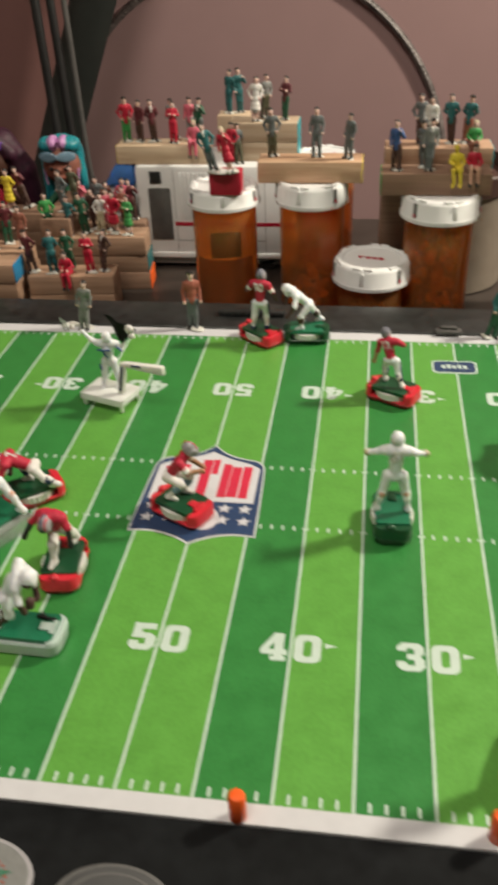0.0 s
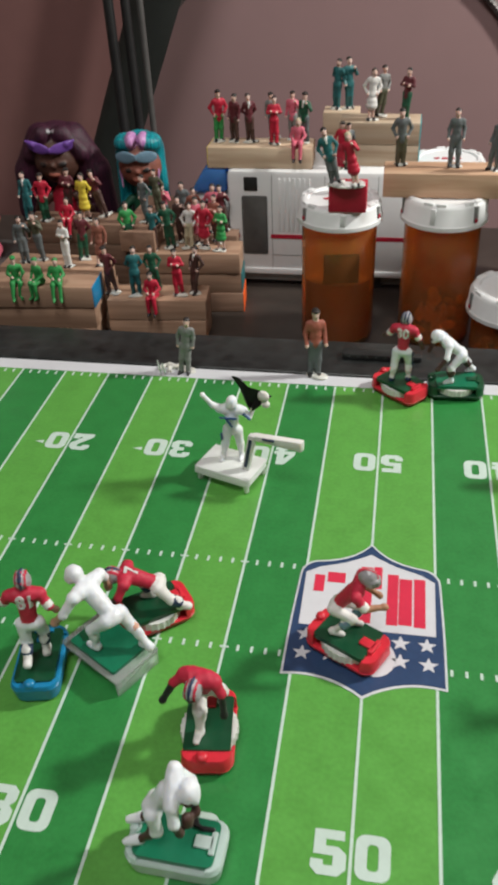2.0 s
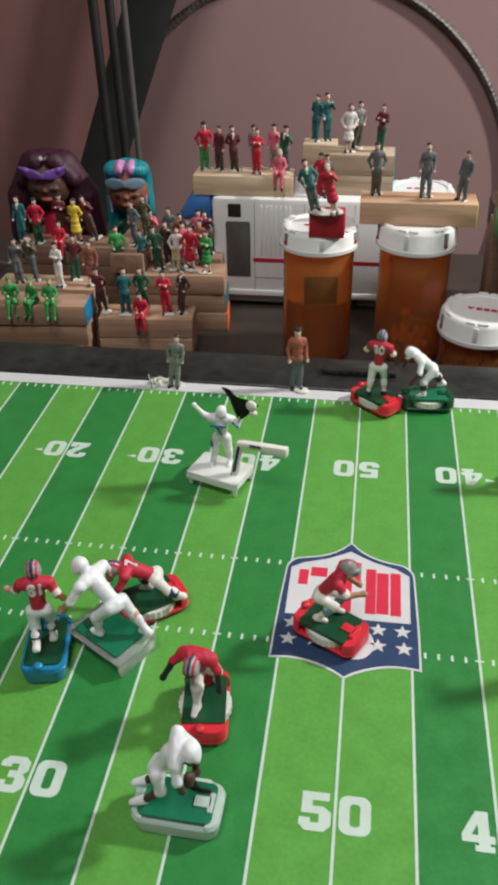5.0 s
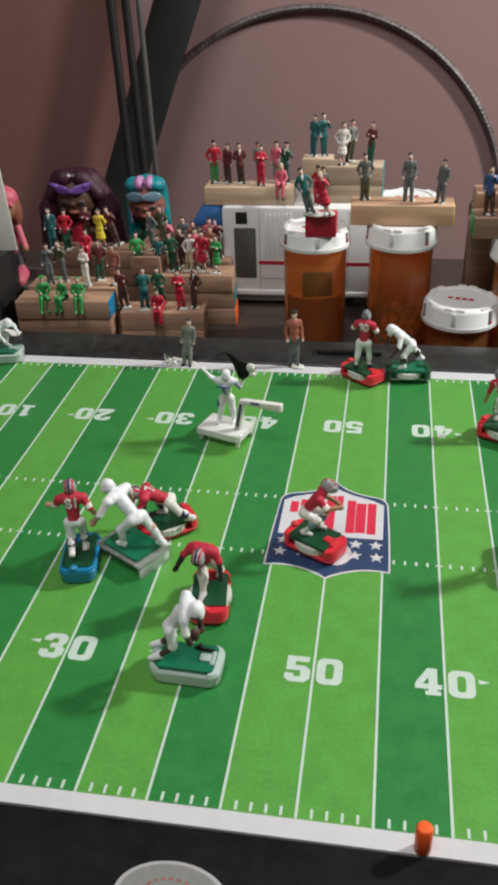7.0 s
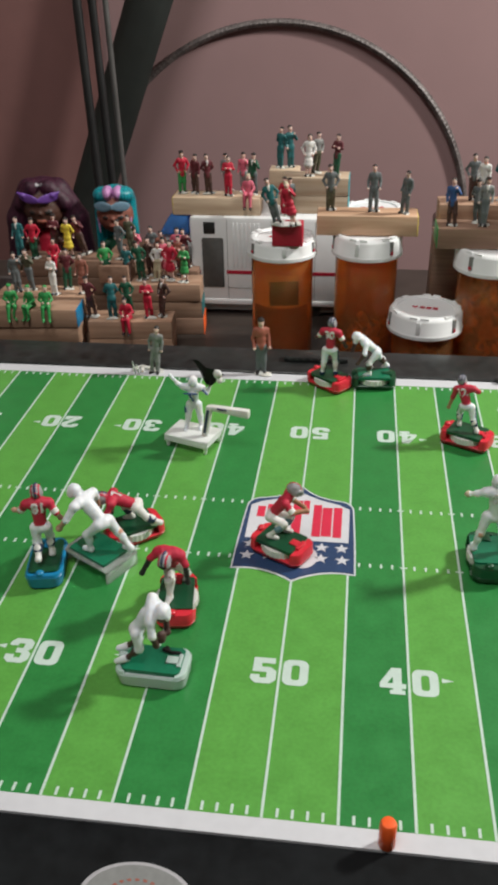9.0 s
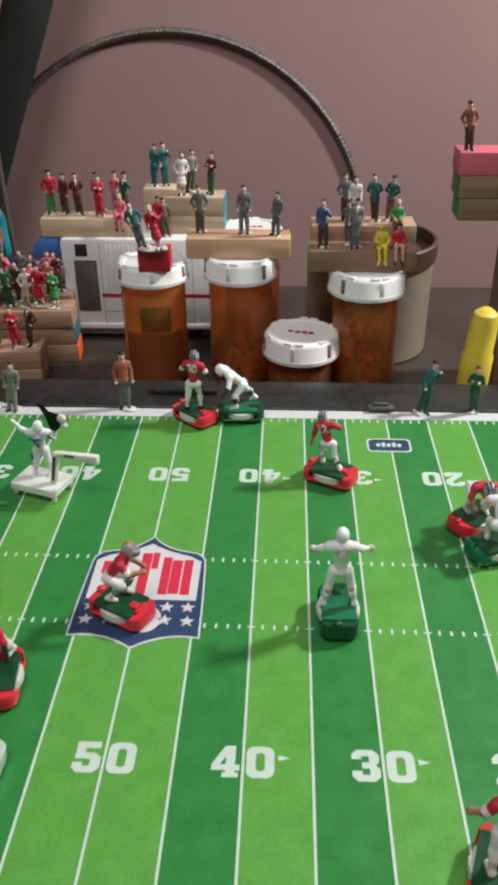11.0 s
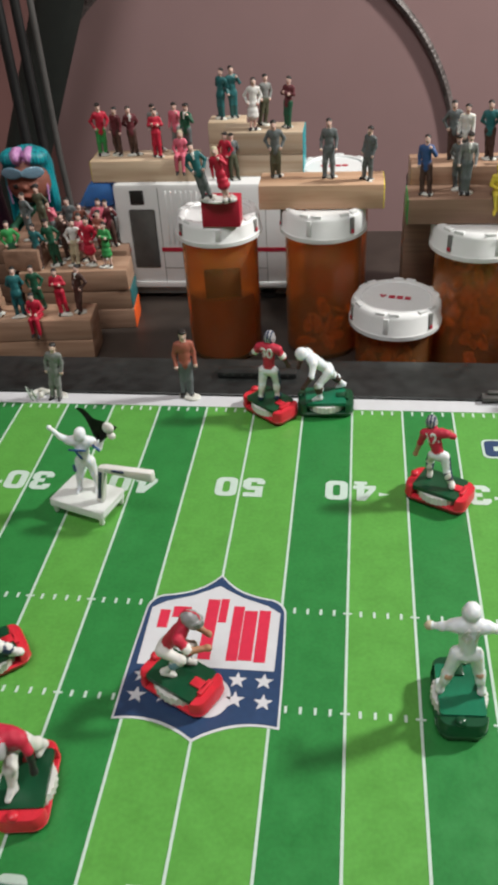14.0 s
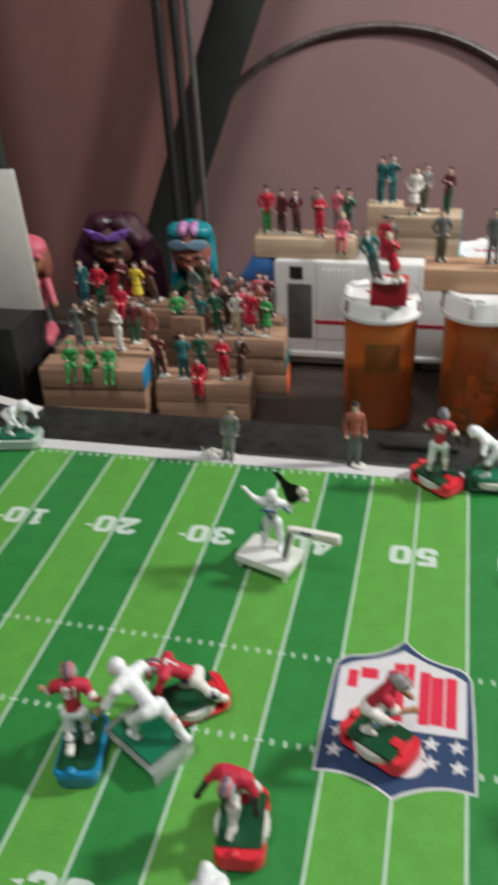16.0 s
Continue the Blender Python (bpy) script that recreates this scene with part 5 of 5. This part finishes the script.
def athlete(mo, J, mats_i, bulk=1.0):
    """A padded football figure from its joints, in millimetres. mats_i: helmet, jersey, arms, trousers, socks, shoes."""
    he, je, ar, tr, so, sh = mats_i
    V = {n: Vector(p) for n, p in J.items()}
    toe_way = Vector(J.get("toe", (0, -3.6, -0.6)))
    for s in "lr":
        hip, knee, foot = V["hip_" + s], V["knee_" + s], V["foot_" + s]
        mo.limb(hip, knee, 2.75 * bulk, 1.85 * bulk, tr)
        mo.limb(knee, foot, 1.75 * bulk, 1.25 * bulk, so)
        mo.egg(knee.lerp(foot, 0.3) + Vector((0, 0.6, 0)), (1.7 * bulk, 1.8 * bulk, 2.4), so)
        mo.egg(knee, 2.05 * bulk, tr)
        mo.limb(foot, foot + toe_way, 1.5, 1.1, sh)
        shl, el, ha = V["sh_" + s], V["el_" + s], V["ha_" + s]
        mo.limb(shl, el, 2.0 * bulk, 1.45, je)
        mo.limb(el, ha, 1.35, 1.0, ar)
        mo.egg(ha + (ha - el).normalized() * 0.8, 1.25, ar)
        mo.egg(shl, (2.5 * bulk, 2.4 * bulk, 2.1), je)
    hip = (V["hip_l"] + V["hip_r"]) / 2
    mo.egg(hip, (3.9 * bulk, 3.1 * bulk, 3.0), tr)
    mo.limb(hip.lerp(V["chest"], 0.3), V["chest"], 2.9 * bulk, 3.5 * bulk, je)
    mid = (V["sh_l"] + V["sh_r"]) / 2
    mo.limb(V["sh_l"].lerp(mid, 0.45), V["sh_r"].lerp(mid, 0.45), 2.9 * bulk, 2.9 * bulk, je)
    mo.limb(mid, V["head"], 1.9, 1.7, je)
    mo.egg(V["head"], (2.75, 3.2, 3.0), he)
    for s in (-1, 1):
        mo.egg(V["head"] + Vector((s * 2.0, -0.8, -1.5)), (0.9, 1.8, 1.6), he)
    mo.egg(V["head"] + Vector((0, -2.1, -1.7)), (1.5, 1.3, 1.4), ar)
    return V


STANCES = {
    "upright": dict(hip_l=(-2.6, 0, 17), hip_r=(2.6, 0, 17), knee_l=(-3.4, -1.6, 9), knee_r=(3.4, 1.0, 9), foot_l=(-4, 0, 1.6), foot_r=(4, 3, 1.6), chest=(0, -0.8, 26.5), head=(0, -2.2, 35), sh_l=(-4.8, -0.6, 29.5), sh_r=(4.8, -0.6, 29.5), el_l=(-7.4, -1.4, 25), el_r=(7.8, -1.5, 25.5), ha_l=(-9.2, -3, 20), ha_r=(10.5, -4, 23)),
    "spread": dict(hip_l=(-2.8, 0, 19), hip_r=(2.8, 0, 19), knee_l=(-5, -0.6, 10), knee_r=(5, 0.6, 10), foot_l=(-6.6, 0.5, 1.6), foot_r=(6.8, 0.5, 1.6), chest=(0, -0.6, 28), head=(0, -1.5, 36.5), sh_l=(-5, -0.6, 31), sh_r=(5, -0.6, 31), el_l=(-8.2, -1.2, 29.6), el_r=(8.2, -1.2, 29.6), ha_l=(-11.2, -2.4, 29), ha_r=(11.2, -2.4, 28.4)),
    "crouch": dict(hip_l=(-2.6, 5, 12.5), hip_r=(2.6, 5, 12.5), knee_l=(-4.4, -2, 9), knee_r=(4.2, -3, 9.5), foot_l=(-4.4, 3, 1.6), foot_r=(4.6, 0, 1.6), chest=(0, -4, 18), head=(0, -10.5, 21.5), sh_l=(-5, -6, 19.4), sh_r=(5, -6, 19.4), el_l=(-7.6, -8, 15.5), el_r=(7.6, -8, 15.5), ha_l=(-6, -10, 10.5), ha_r=(7, -11, 11)),
    "lunge": dict(hip_l=(-2.6, 5, 15), hip_r=(2.6, 4, 15), knee_l=(-4, 8, 9), knee_r=(4, -2, 9), foot_l=(-4.6, 14, 2), foot_r=(4, -1, 1.6), chest=(0, -3.5, 22), head=(0, -9.5, 27), sh_l=(-6, -5, 23.6), sh_r=(6, -5, 23.6), el_l=(-9.8, -7, 18.5), el_r=(9.8, -7, 18.5), ha_l=(-11.5, -8, 12.5), ha_r=(10, -11, 13.5)),
    "carry": dict(hip_l=(-3.6, 2.2, 14.5), hip_r=(-3.4, -2.4, 14.5), knee_l=(-4.0, 2.4, 7.4), knee_r=(-2.6, -2.8, 7.6), foot_l=(-8.8, 3.2, 2.6), foot_r=(-8.0, -2.6, 2.2), chest=(0.8, 0, 22), head=(6.6, -0.6, 24.0), sh_l=(2.4, 3.2, 26.4), sh_r=(2.6, -3.8, 21.6), el_l=(6.0, 4.2, 20.4), el_r=(3.2, -5.6, 16.6), ha_l=(7.4, 0.2, 14.5), ha_r=(4.0, -5.0, 12.4), toe=(-3.4, -0.4, -1.0)),
    "stoop": dict(hip_l=(-2.4, 4, 12), hip_r=(2.4, 3, 12), knee_l=(-3.2, -3, 9.5), knee_r=(3.4, -5, 10), foot_l=(-3.2, 4, 1.8), foot_r=(3.2, -1.5, 1.8), chest=(0, -2.5, 20.5), head=(0, -7, 28), sh_l=(-5.6, -4, 23), sh_r=(5.6, -4, 23), el_l=(-6.4, -7.5, 19), el_r=(7.0, -4.5, 17), ha_l=(-4.4, -13, 19.5), ha_r=(6, -10, 14.5)),
    "dive": dict(hip_l=(-2.4, 5, 10.5), hip_r=(2.4, 5, 10.5), knee_l=(-3.6, -1.5, 7.5), knee_r=(3.4, 9.5, 5.6), foot_l=(-3.6, 1.5, 1.6), foot_r=(3.2, 15.5, 2.2), chest=(0, -4, 14.5), head=(0, -11.5, 15.5), sh_l=(-5, -6.5, 15.2), sh_r=(5, -6.5, 15.2), el_l=(-7.2, -7, 9.6), el_r=(7.0, -9, 10.5), ha_l=(-5.4, -8.5, 4.0), ha_r=(7.4, -13, 7.5)),
    "reach": dict(hip_l=(-2.2, 3, 13.5), hip_r=(2.2, 3, 13.5), knee_l=(0.6, -4.2, 9.5), knee_r=(3.0, 6, 8), foot_l=(0.8, -6.0, 1.8), foot_r=(3.2, 10, 2.6), chest=(0, -0.4, 19.5), head=(-0.4, -5.4, 21.2), sh_l=(-4.6, -1.0, 21.6), sh_r=(4.6, -1.0, 21.6), el_l=(-8.0, -2.8, 18.6), el_r=(7.4, -1.8, 17.4), ha_l=(-11.0, -5.2, 12.6), ha_r=(8.4, -3.4, 10.4)),
    "sprint": dict(hip_l=(-2.4, 0.5, 17), hip_r=(2.4, 0.5, 17), knee_l=(-2.8, -2.4, 9.6), knee_r=(2.4, 2.0, 9.2), foot_l=(-3.0, 0.6, 1.8), foot_r=(2.2, 8.0, 4.6), chest=(0, -1.2, 26), head=(0, -2.6, 34.5), sh_l=(-5.0, -1, 29), sh_r=(5.0, -1, 29), el_l=(-7.6, 0.6, 24.4), el_r=(7.8, -2.2, 25), ha_l=(-8.6, -2.6, 19.4), ha_r=(10.8, -4.4, 24)),
    "dodge": dict(hip_r=(2.4, 0, 16.5), hip_l=(-2.4, 0, 16.5), knee_r=(4.4, -3.6, 10), knee_l=(-4.6, 1.0, 9.0), foot_r=(3.8, -2.4, 1.8), foot_l=(-8, 3.6, 1.8), chest=(3.2, -1.8, 24.5), head=(5.6, -4, 32.5), sh_r=(8, -2.2, 26.6), sh_l=(-1.8, -1.8, 28.4), el_r=(9.8, -3.0, 20), el_l=(-5.2, -4.5, 25.5), ha_r=(11.6, -3.6, 13), ha_l=(-3.6, -8.0, 25)),
}


def football_piece(x, y, rz, rim, deck, stance, colors, label, turn=0, number=None, extras=(), insert=True, shift=(0, 0), scale=1.0, lift=0.0, roll=0.0, tall=0.0, square=False, bulk=0.92, ink="white"):
    """A football figure on its vibrating base. turn: the figure's own heading on the base."""
    ob = thing("football_piece", pose(x, y, lift, roll, 0, rz), label, "game piece", "football game pieces")
    zt = game_base(ob, rim, deck, insert, tall, square)
    mo = Mould(0.4, 0.8, 0.12, int(abs(x) * 3e4))
    order, idx = [], []
    for c in colors:
        if c not in order:
            order.append(c)
        idx.append(order.index(c))
    V = athlete(mo, STANCES[stance], idx, bulk)
    mats = [C[c] for c in order]
    for e in extras:
        mats.append(C[e[1]])
        i = len(mats) - 1
        hd = V["head"]
        if e[0] == "mask":
            for dz in (-2.2, -0.7):
                bar = [hd + Vector((2.7 * math.sin(a), -3.3 * math.cos(a) - 0.6, dz)) for a in (-1.1, -0.55, 0, 0.55, 1.1)]
                for p, q in zip(bar, bar[1:]):
                    mo.limb(p, q, 0.42, 0.42, i)
        if e[0] == "stripe":
            mo.egg(hd + Vector((0, 0.1, 0.15)), (0.65, 3.4, 3.2), i)
            for dx in (-1.5, 1.5):
                mo.egg(hd + Vector((dx, 0.1, 0.1)), (0.42, 3.0, 2.85), i)
        if e[0] == "core":
            mo.egg(hd + Vector((0, 0.1, 0.2)), (0.45, 3.55, 3.4), i)
        if e[0] == "bands":
            for s in "lr":
                mo.limb(V["el_" + s].lerp(V["sh_" + s], 0.12), V["el_" + s].lerp(V["sh_" + s], 0.26), 1.65, 1.75, i)
        if e[0] == "knees":
            for s in "lr":
                mo.limb(V["knee_" + s].lerp(V["foot_" + s], 0.2), V["knee_" + s].lerp(V["foot_" + s], 0.4), 2.0, 1.9, i)
        if e[0] == "side":
            for s, sg in (("l", -1), ("r", 1)):
                mo.limb(V["hip_" + s] + Vector((sg * 2.3, 0, 0)), V["knee_" + s] + Vector((sg * 1.5, 0, 0)), 0.8, 0.7, i)
        if e[0] == "ball":
            mo.egg((V["ha_l"] + V["ha_r"]) / 2, (1.7, 1.7, 2.8), i)
        if e[0] == "fists":
            for s in "lr":
                mo.egg(V["ha_" + s] + (V["ha_" + s] - V["el_" + s]).normalized() * 0.9, 1.4, i)
        if e[0] == "rubs":
            mo.egg(V["knee_l"] + Vector((0, 1.4, 0.4)), (1.0, 1.0, 1.2), i)
            mo.egg(V["knee_r"] + Vector((0, 1.4, 0.2)), (1.0, 1.0, 1.2), i)
    me = mo.mesh("figure", mats)
    fig = new("figure", me)
    fig.parent = ob
    fig.matrix_basis = pose(shift[0], shift[1], zt - 0.0004, 0, 0, turn) @ Matrix.Scale(scale, 4)
    if number:
        # the numeral lies on the back of the jersey, following its curve
        tree = BVHTree.FromPolygons([v.co.copy() for v in me.vertices], [tuple(p.vertices) for p in me.polygons])
        ch, up = V["chest"], (V["chest"] - (V["hip_l"] + V["hip_r"]) / 2).normalized()
        side = (V["sh_r"] - V["sh_l"]).normalized()
        out = up.cross(side) if up.cross(side).y > 0 else side.cross(up)
        tag_ = letters("number", number, pose(0, 0, 0), 0.0052, 0.035, C[ink], fig, 0.95)
        for v in tag_.data.vertices:
            top = v.co.z > 0
            p = (ch + up * 1.4) * 0.001 - side * v.co.x + up * v.co.y
            hit = tree.ray_cast(p + out * 0.02, -out)[0]
            v.co = (hit if hit else p + out * 0.004) + out * (0.00042 if top else -0.0002)
    return ob


RED_TEAM = ("silver", "scarlet", "tan", "shell", "white", "white")
WHITE_TEAM = ("shell",) * 6
football_piece(-0.0062, 0.0065, -29, "base_red", "deck", "stoop", ("silver", "scarlet", "tan", "white", "white", "white"), "red-shirted football figure on a red base at midfield", turn=112, extras=(("core", "scarlet"), ("mask", "grey"), ("bands", "white"), ("knees", "smoke")), shift=(-0.002, 0.001), scale=1.0, bulk=0.84)
football_piece(0.0885, 0.0065, 92, "deck", "jade", "spread", ("shell", "shell", "shell", "shell", "shell", "shell"), "white football figure with arms out, number on its back", turn=88, number="61", ink="glue", extras=(("rubs", "skin"), ("fists", "sand")), insert=True, shift=(-0.001, 0), scale=1.02, tall=0.001)
football_piece(0.0085, 0.1825, -40, "base_red", "deck", "upright", ("silver", "scarlet", "umber", "shell", "white", "navy"), "red-shirted football figure, number thirty, on a red base", turn=205, number="30", extras=(("stripe", "navy"), ("bands", "white"), ("side", "navy")))
football_piece(0.0370, 0.1860, 3, "deck", "jade", "lunge", ("shell", "shell", "umber", "shell", "shell", "shell"), "white football figure bending forward on a green base", turn=-75, extras=(("knees", "umber"),), shift=(-0.003, 0))
football_piece(0.0900, 0.1170, -27, "base_red", "deck", "dodge", ("silver", "scarlet", "tan", "shell", "white", "white"), "red-shirted football figure on a red base", turn=193, number="12", extras=(("stripe", "navy"), ("side", "navy"), ("knees", "navy")), scale=0.9, shift=(-0.002, 0))
football_piece(-0.1128, -0.0176, 101, "base_blue", "deck", "sprint", ("silver", "scarlet", "skin", "shell", "white", "white"), "red-shirted football figure, number eighty-one, on a blue base", turn=93, number="81", bulk=0.95, extras=(("stripe", "scarlet"), ("core", "navy"), ("bands", "white"), ("knees", "navy")), insert=False)
football_piece(-0.0902, -0.0090, -31, CLEAR, "jade", "lunge", ("shell", "shell", "skin", "shell", "shell", "shell"), "white football figure on a clear tilted base", turn=-82, extras=(("rubs", "skin"), ("fists", "skin")), insert=False, roll=0, scale=1.08, square=True)
football_piece(-0.0792, 0.0118, 37, "base_red", "deck", "dive", ("silver", "scarlet", "umber", "white", "white", "white"), "red-shirted football figure diving low over a red base", turn=-118, number="7", extras=(("stripe", "scarlet"), ("core", "navy"), ("knees", "navy")), shift=(-0.002, 0.0005))
football_piece(-0.0478, -0.0365, 97, "base_red", "deck", "reach", ("silver", "scarlet", "black", "white", "white", "white"), "red-shirted football figure reaching out on a red base", turn=-106, bulk=1.08, extras=(("stripe", "scarlet"), ("core", "navy")), shift=(0.0015, 0.0015))
carrier = football_piece(-0.0490, -0.0755, -2, CLEAR, "jade", "carry", ("shell", "shell", "umber", "shell", "umber", "shell"), "white football figure carrying a ball on a clear and green base", turn=4, extras=(("ball", "umber"),), insert=False, bulk=0.78, scale=1.08, shift=(-0.0015, 0.000))
bm = bmesh.new()
for p, q in (((0.0030, 0.0050), (0.0070, 0.0038)), ((0.0070, 0.0038), (0.0098, 0.0040)), ((0.0040, 0.0062), (0.0052, 0.0042))):
    limb(bm, (p[0], p[1], BH + 0.0008), (q[0], q[1], BH + 0.0008), 0.0009, 0.0007, 0, 6)
part("mark", bm, C["black"], carrier, "black smear on the deck")
football_piece(0.1665, 0.0545, 22, "jade", "deck", "crouch", WHITE_TEAM, "white football figure on a green base", turn=150)
football_piece(0.1610, 0.0775, 40, "base_red", "deck", "crouch", RED_TEAM, "red-shirted football figure on a red base facing a white one", turn=-30, extras=(("stripe", "navy"),))
football_piece(0.1330, -0.1100, 70, "base_red", "deck", "upright", RED_TEAM, "red-shirted football figure on a red base by the sideline", turn=120, extras=(("bands", "white"),))
football_piece(-0.2400, 0.1880, 10, CLEAR, "jade", "crouch", WHITE_TEAM, "white football figure on a clear base at the far corner", turn=60, insert=False)

# ---- white throwing and kicking figure ----
qb = thing("kicker_toy", pose(-0.0665, 0.1020, 0, 0, 0, -19), "white plastic throwing and kicking figure on a platform", "game piece", "football game pieces")
bm = bmesh.new()
box(bm, (-0.0140, -0.0095, 0.0060), (0.0140, 0.0095, 0.0085), 0.0008)
for sx in (-1, 1):
    for sy in (-1, 1):
        limb(bm, (sx * 0.0122, sy * 0.0078, 0.0012), (sx * 0.0122, sy * 0.0078, 0.0066), 0.0012, 0.0014, 0, 8)
for lo, hi in (((-0.0140, -0.0095, 0.0042), (0.0140, -0.0086, 0.0064)), ((-0.0140, -0.0085, 0.0045), (-0.0131, 0.0085, 0.0064)), ((0.0131, -0.0085, 0.0045), (0.0140, 0.0085, 0.0064))):
    box(bm, lo, hi, 0.0003)
part("platform", bm, MILKY, qb)
mo = Mould(0.4, 0.8, 0.12, 3)
J = dict(hip_l=(-2.4, 0, 18), hip_r=(2.4, 0, 18), knee_l=(-4.0, -0.6, 9.5), knee_r=(3.4, 0.6, 9.5), foot_l=(-5.6, -0.4, 1.4), foot_r=(3.8, 1.2, 1.4), chest=(0, -0.4, 27), head=(0.4, -0.8, 35), sh_l=(-5.6, -0.4, 30), sh_r=(5.6, -0.4, 30), el_l=(-9.4, -1, 32.4), el_r=(9.0, -1.2, 27), ha_l=(-13.5, -1.4, 37.5), ha_r=(11.5, -0.8, 32.5))
athlete(mo, J, (0, 0, 0, 0, 0, 0), bulk=1.0)
for a, b in (((-5, -4.6, 27.5), (3, -5.0, 27.6)), ((-1.5, -5.0, 26.5), (0.8, -5.0, 23)), ((-5.2, -3, 17), (-5.4, -2.4, 13)), ((6.8, -3.2, 29.4), (9.6, -3.6, 27))):
    mo.limb(a, b, 0.6, 0.6, 1)
f = new("figure", mo.mesh("figure", [C["shell"], C["blue"]]))
f.parent = qb
f.matrix_basis = pose(-0.0002, 0.0035, 0.0083, 0, 0, 18) @ Matrix.Scale(0.9, 4)
bm = bmesh.new()
box(bm, (0.0072, -0.0030, 0.0084), (0.0108, 0.0000, 0.0285), 0.0006)
for v in bm.verts:
    v.co.x += (v.co.z - 0.009) * 0.20
part("post", bm, C["white"], qb)
bm = bmesh.new()
box(bm, (0.0082, -0.0034, 0.0110), (0.0098, -0.0029, 0.0265), 0.0002)
for v in bm.verts:
    v.co.x += (v.co.z - 0.009) * 0.20
part("post_mark", bm, C["navy"], qb)
bm = bmesh.new()
box(bm, (0.0125, -0.0030, 0.0262), (0.0345, 0.0004, 0.0288), 0.0006)
for v in bm.verts:
    f_ = (v.co.x - 0.0125) / 0.0220
    v.co.y += 0.0055 * f_
    v.co.z = v.co.z - 0.0010 * f_ - (0.0026 * f_ if v.co.z < 0.0275 else 0.0)
part("kicking_leg", bm, C["white"], qb)
bm = bmesh.new()
limb(bm, (0.0180, -0.0017, 0.0276), (0.0225, -0.0006, 0.0273), 0.0006, 0.0006, 0, 6)
part("leg_mark", bm, C["navy"], qb)
bm = bmesh.new()
n = 10
corner = Vector((0.0000, 0.004, 0.0520)), Vector((0.0195, 0.004, 0.0470)), Vector((0.0105, 0.003, 0.0375))
rows_ = []
for j in range(6):
    a, b = corner[0].lerp(corner[2], j / 5.4), corner[1].lerp(corner[2], j / 5.4)
    rows_.append([bm.verts.new(a.lerp(b, i / (n - 1)) + Vector((0, 0.0010 * math.sin(i * 0.9 + j), 0.0006 * math.sin(i * 1.3)))) for i in range(n)])
for a, b in zip(rows_, rows_[1:]):
    for i in range(n - 1):
        bm.faces.new((a[i], a[i + 1], b[i + 1], b[i]))
bmesh.ops.solidify(bm, geom=bm.faces[:], thickness=0.0006)
part("flag", bm, C["black"], qb, "small black felt flag")
bm = bmesh.new()
ball(bm, (0.0170, 0.0018, 0.0475), (0.0028, 0.0018, 0.0027), 0)
ball(bm, (0.0180, 0.0018, 0.0438), (0.0020, 0.0016, 0.0017), 0)
part("flag_mark", bm, C["white"], qb)
